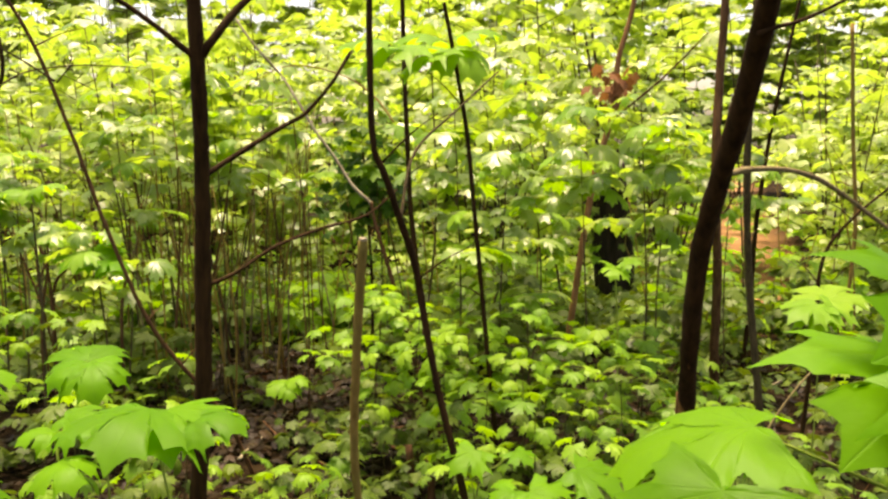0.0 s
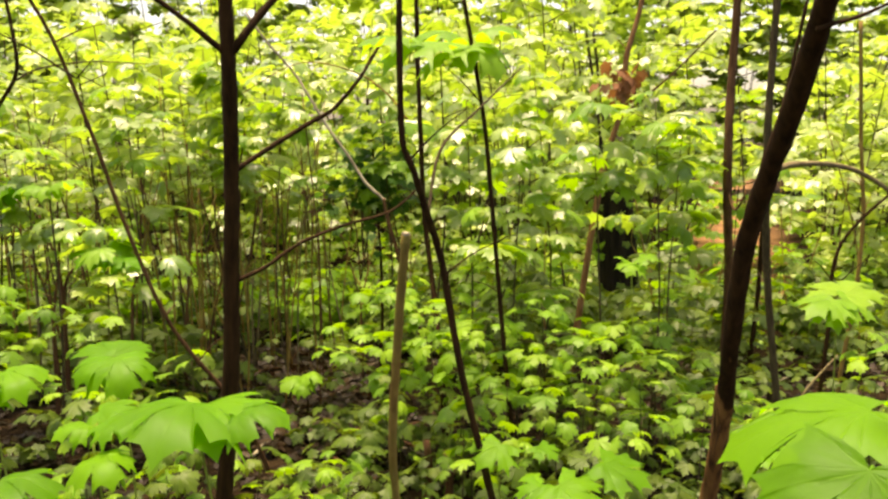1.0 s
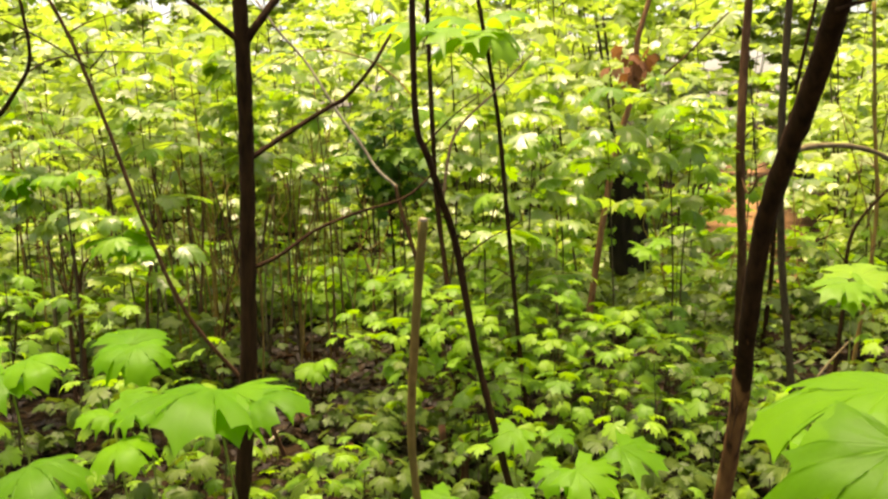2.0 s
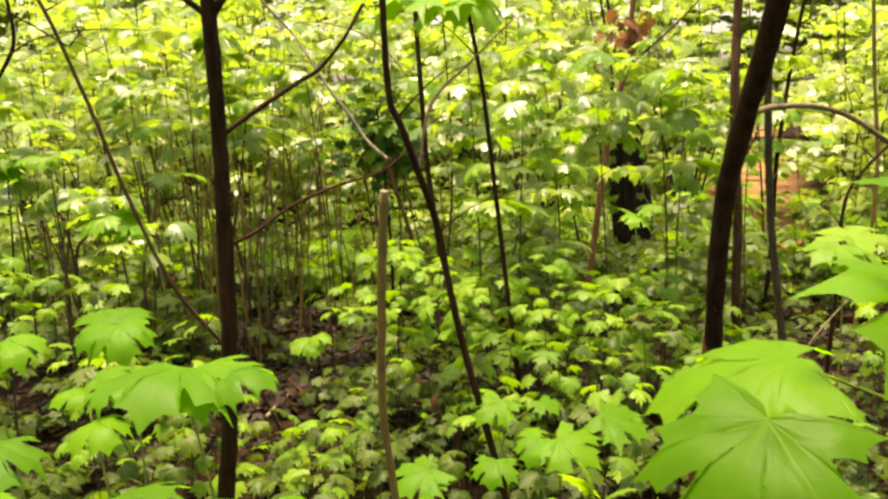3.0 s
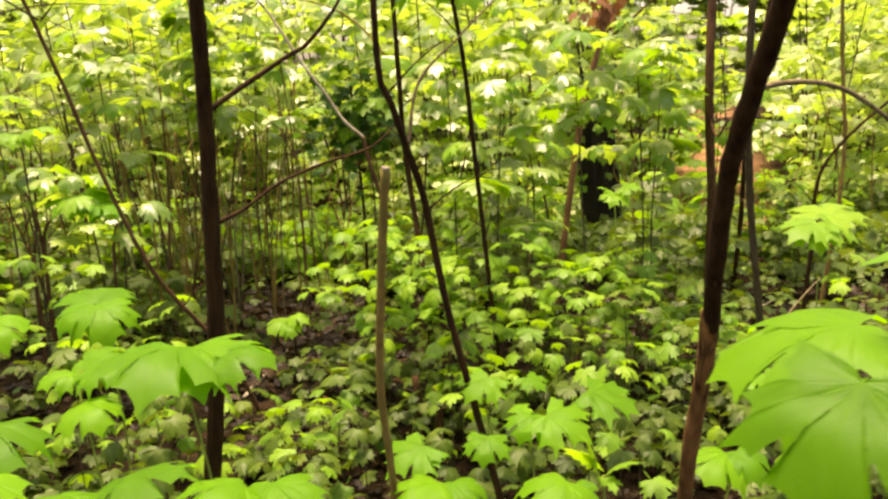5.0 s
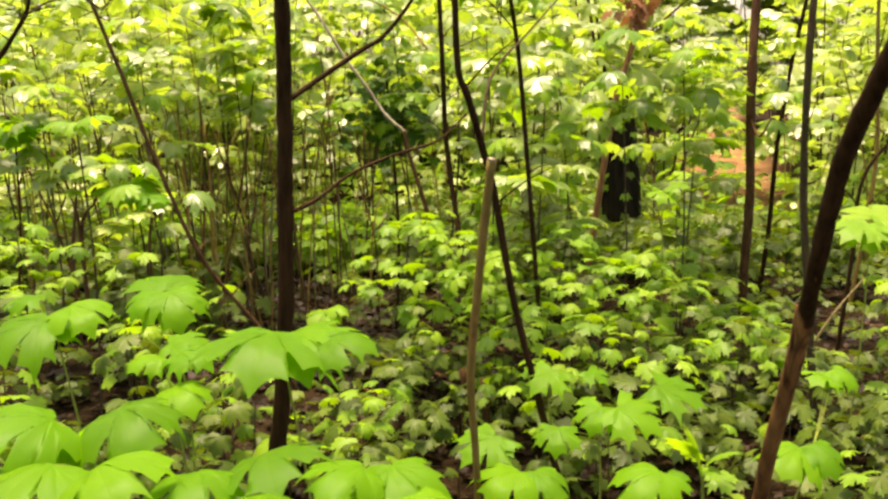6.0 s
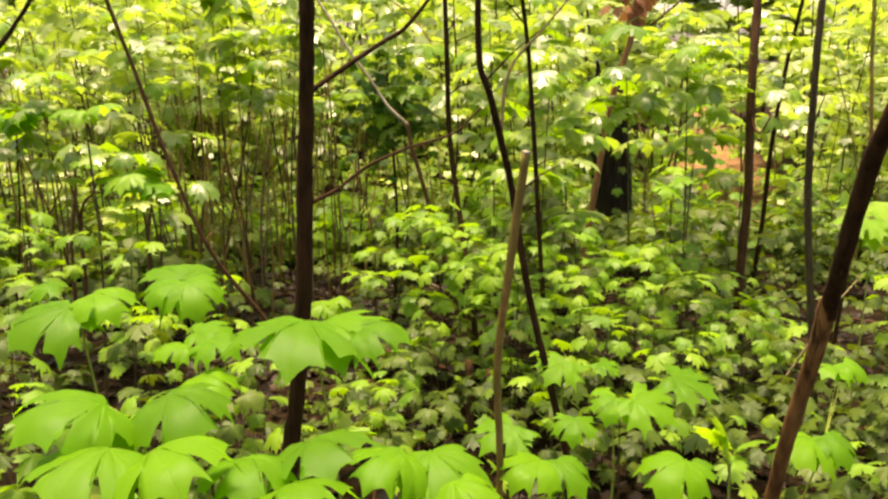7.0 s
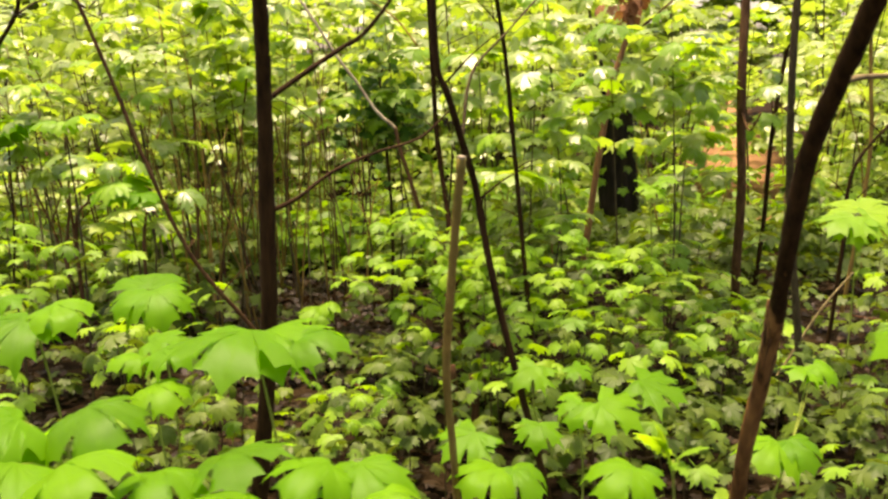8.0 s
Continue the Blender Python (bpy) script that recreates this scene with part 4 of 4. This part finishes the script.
for i, (x, y) in enumerate(scatter(21, 5.2, 7.2, 0.62, 0.42)):
    if x > 0.32 * y:
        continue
    sapling((x, y), r.uniform(1.8, 2.9), 300 + i, r.uniform(0.09, 0.115), 3, 0.58, branches=7, reach=0.11, radius=0.008, arm=0.65, lean=(r.uniform(-0.45, 0.45), r.uniform(-0.3, 0.3)), sag=(-0.1, 0.95), mats=[HIGH_LIT_LEAF],
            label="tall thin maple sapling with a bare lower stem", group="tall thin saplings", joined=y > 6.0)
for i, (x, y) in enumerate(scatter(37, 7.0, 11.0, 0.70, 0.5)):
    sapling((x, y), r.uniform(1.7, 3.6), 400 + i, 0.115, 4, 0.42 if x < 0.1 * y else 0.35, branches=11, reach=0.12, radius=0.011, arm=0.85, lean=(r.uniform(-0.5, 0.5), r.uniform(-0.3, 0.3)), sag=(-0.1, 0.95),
            mats=[FAR_LIT_LEAF], label="tall maple sapling in the thicket behind", group="thicket saplings", joined=True)
# low growth in the thicket; nearer leaves darkened for shade, farther ones paled for light
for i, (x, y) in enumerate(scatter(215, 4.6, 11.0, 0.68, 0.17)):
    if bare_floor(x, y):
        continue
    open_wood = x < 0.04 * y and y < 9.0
    sapling((x, y), r.uniform(0.15, 0.62) if open_wood else r.uniform(0.25, 0.9), 800 + i, 0.085, 3, 0.25, branches=4, reach=0.1, radius=0.005, arm=0.3, mats=[SHADED_COVER] if y < 6.0 else [LEAF] if y < 8.5 else [FAR_LIT_LEAF],
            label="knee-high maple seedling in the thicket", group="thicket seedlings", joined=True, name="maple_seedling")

# seedlings at both sides of the view
for i in range(44):
    side = -1 if i % 2 else 1
    y = r.uniform(0.6, 5.0)
    x = side * (0.62 * y + r.uniform(0.75, 1.9))
    sapling((x, y), r.uniform(0.3, 1.1), 1200 + i, 0.08, 3, 0.35, branches=3, reach=0.09, radius=0.005, arm=0.3, joined=True,
            label="low maple seedling beside the clearing", group="low maple seedlings", name="maple_seedling")

# bare thin wands between the saplings, some forked
spots = scatter(30, 5.0, 8.5, 0.55, 0.15) + [(-0.95 - 0.28 * (y - 4.2) + r.gauss(0, 0.22), y) for y in [4.4 + 0.17 * k for k in range(11)]]
spots += [(r.uniform(-0.5, 0.02) * y, y) for y in [4.8 + 0.06 * k for k in range(70)]]
for i, (x, y) in enumerate(spots):
    z = ground_z(x, y)
    h = r.uniform(0.8, 1.9)
    lx, ly, thick = r.gauss(0, 0.2), r.gauss(0, 0.15), r.uniform(0.005, 0.011)
    bark = r.choice((BARK_BROWN, BARK_TAN, BARK_TAN, BARK_GREY))
    own = thing("bare_stem", "thin bare brown sapling stem", "stem", "bare thin stems", (x, y, z))
    part("stem", tube([(0, 0, -0.03), (lx * 0.35 + r.uniform(-0.05, 0.05), ly * 0.4, h * 0.5), (lx, ly, h)], thick, 0.003, 5, 4), bark, own)
    if r.random() < 0.5:
        part("twig", tube([(lx * 0.35, ly * 0.4, h * 0.5), (lx * 0.35 + r.uniform(-0.2, 0.2), ly, h * 0.7), (lx + r.uniform(-0.4, 0.4), ly, h * r.uniform(0.8, 1.0))], thick * 0.5, 0.002, 4, 3), bark, own)

# ---- far thicket ----
def bush(x, y, w, h, n, seed, mat, leaf, low=0.05, shapes=None):
    r = random.Random(seed)
    z = ground_z(x, y)
    own = thing("maple_bush", "leafy bush at the edge of the clearing", "bush", "distant bushes", (x, y, z))
    for k in range(5):
        a = r.uniform(0, 6.28)
        part("stem", tube([(0.1 * math.cos(a), 0.1 * math.sin(a), -0.05), (w * 0.2 * math.cos(a), w * 0.2 * math.sin(a), h * 0.45), (w * 0.4 * math.cos(a), w * 0.4 * math.sin(a), h * 0.9)], 0.02, 0.006, 5, 3), BARK_TWIG, own)
    poses = []
    clumps = [(r.gauss(0, w * 0.3), r.gauss(0, w * 0.3), r.uniform(low, 1.0) * h) for _ in range(n // 14)]
    for cx, cy, cz in clumps:
        for _ in range(14):
            p = (cx + r.gauss(0, 0.22), cy + r.gauss(0, 0.22), max(0.05, cz + r.gauss(0, 0.05)))
            a = r.uniform(0, 6.28)
            poses.append(leaf_pose(p, (math.cos(a), math.sin(a), -r.uniform(-0.1, 0.7)), r.uniform(-0.4, 0.4), leaf * r.uniform(0.7, 1.2)))
    add_leaves(own, [mat], poses, seed, joined=True, shapes=shapes)


n = 0
while n < 40:
    y = r.uniform(11.5, 20)
    x = r.uniform(-0.62, 0.62) * y
    if clearing(x, y):
        continue
    bush(x, y, r.uniform(1.8, 2.8), r.uniform(2.0, 4.8), 460, 600 + n, FAR_LIT_LEAF, 0.15, 0.1 if x < 0.2 * y else 0.05, FAR_SHAPES)
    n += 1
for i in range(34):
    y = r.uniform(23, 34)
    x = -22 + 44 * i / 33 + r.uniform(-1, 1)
    bush(x, y, 3.4, r.uniform(9, 13) * (0.85 if x > 3 else 1.0), 900, 700 + i, FAR_LIT_LEAF, 0.3, 0.08, FAR_SHAPES)

# ---- leaf litter and ground cover ----
litter = thing("leaf_litter", "loose dead brown leaves lying on the soil", "dead leaves")
tagged(litter, kind="stuff")
poses = []
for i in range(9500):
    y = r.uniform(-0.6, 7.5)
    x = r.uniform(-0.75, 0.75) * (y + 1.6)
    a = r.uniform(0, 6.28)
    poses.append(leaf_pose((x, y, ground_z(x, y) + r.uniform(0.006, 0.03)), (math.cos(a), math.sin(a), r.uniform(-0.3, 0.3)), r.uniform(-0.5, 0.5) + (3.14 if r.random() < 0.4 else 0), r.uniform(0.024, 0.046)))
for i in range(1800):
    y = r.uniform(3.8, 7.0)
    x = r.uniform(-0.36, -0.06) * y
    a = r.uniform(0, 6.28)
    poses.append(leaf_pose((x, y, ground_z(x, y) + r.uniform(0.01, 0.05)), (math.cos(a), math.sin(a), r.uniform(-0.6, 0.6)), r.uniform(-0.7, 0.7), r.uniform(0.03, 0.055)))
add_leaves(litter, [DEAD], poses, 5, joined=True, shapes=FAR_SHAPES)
carpet = thing("seedling_carpet", "knee-low maple seedlings covering the ground under the thicket", "ground cover")
tagged(carpet, kind="stuff")
poses = []
for i in range(3000):
    y = r.uniform(6.2, 9.5) if i < 1700 else r.uniform(9.5, 22.0)
    x = r.uniform(-0.62, 0.62) * y
    if (not clearing(x, y) or r.random() < 0.3) and not (y < 7.2 and bare_floor(x, 5.0)):
        poses += tier(r, (x, y, ground_z(x, y) + r.uniform(0.06, 0.45)), 4, 0.09, 0.085 if y < 12 else 0.13)
    if i == 1699:
        # shade under the thicket is put into the nearer seedlings' colour
        add_leaves(carpet, [SHADED_COVER], poses, 8, joined=True, shapes=FAR_SHAPES)
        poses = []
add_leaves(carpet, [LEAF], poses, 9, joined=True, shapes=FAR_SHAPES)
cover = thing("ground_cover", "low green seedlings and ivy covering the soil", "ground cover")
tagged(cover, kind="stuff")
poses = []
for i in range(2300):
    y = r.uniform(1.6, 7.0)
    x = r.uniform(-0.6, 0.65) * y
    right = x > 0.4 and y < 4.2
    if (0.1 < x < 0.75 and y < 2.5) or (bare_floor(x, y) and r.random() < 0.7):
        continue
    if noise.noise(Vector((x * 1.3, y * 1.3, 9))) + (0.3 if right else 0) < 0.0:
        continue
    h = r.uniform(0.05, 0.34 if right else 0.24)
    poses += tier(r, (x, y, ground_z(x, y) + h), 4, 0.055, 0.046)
add_leaves(cover, [SHADED_COVER], poses, 6, joined=True)
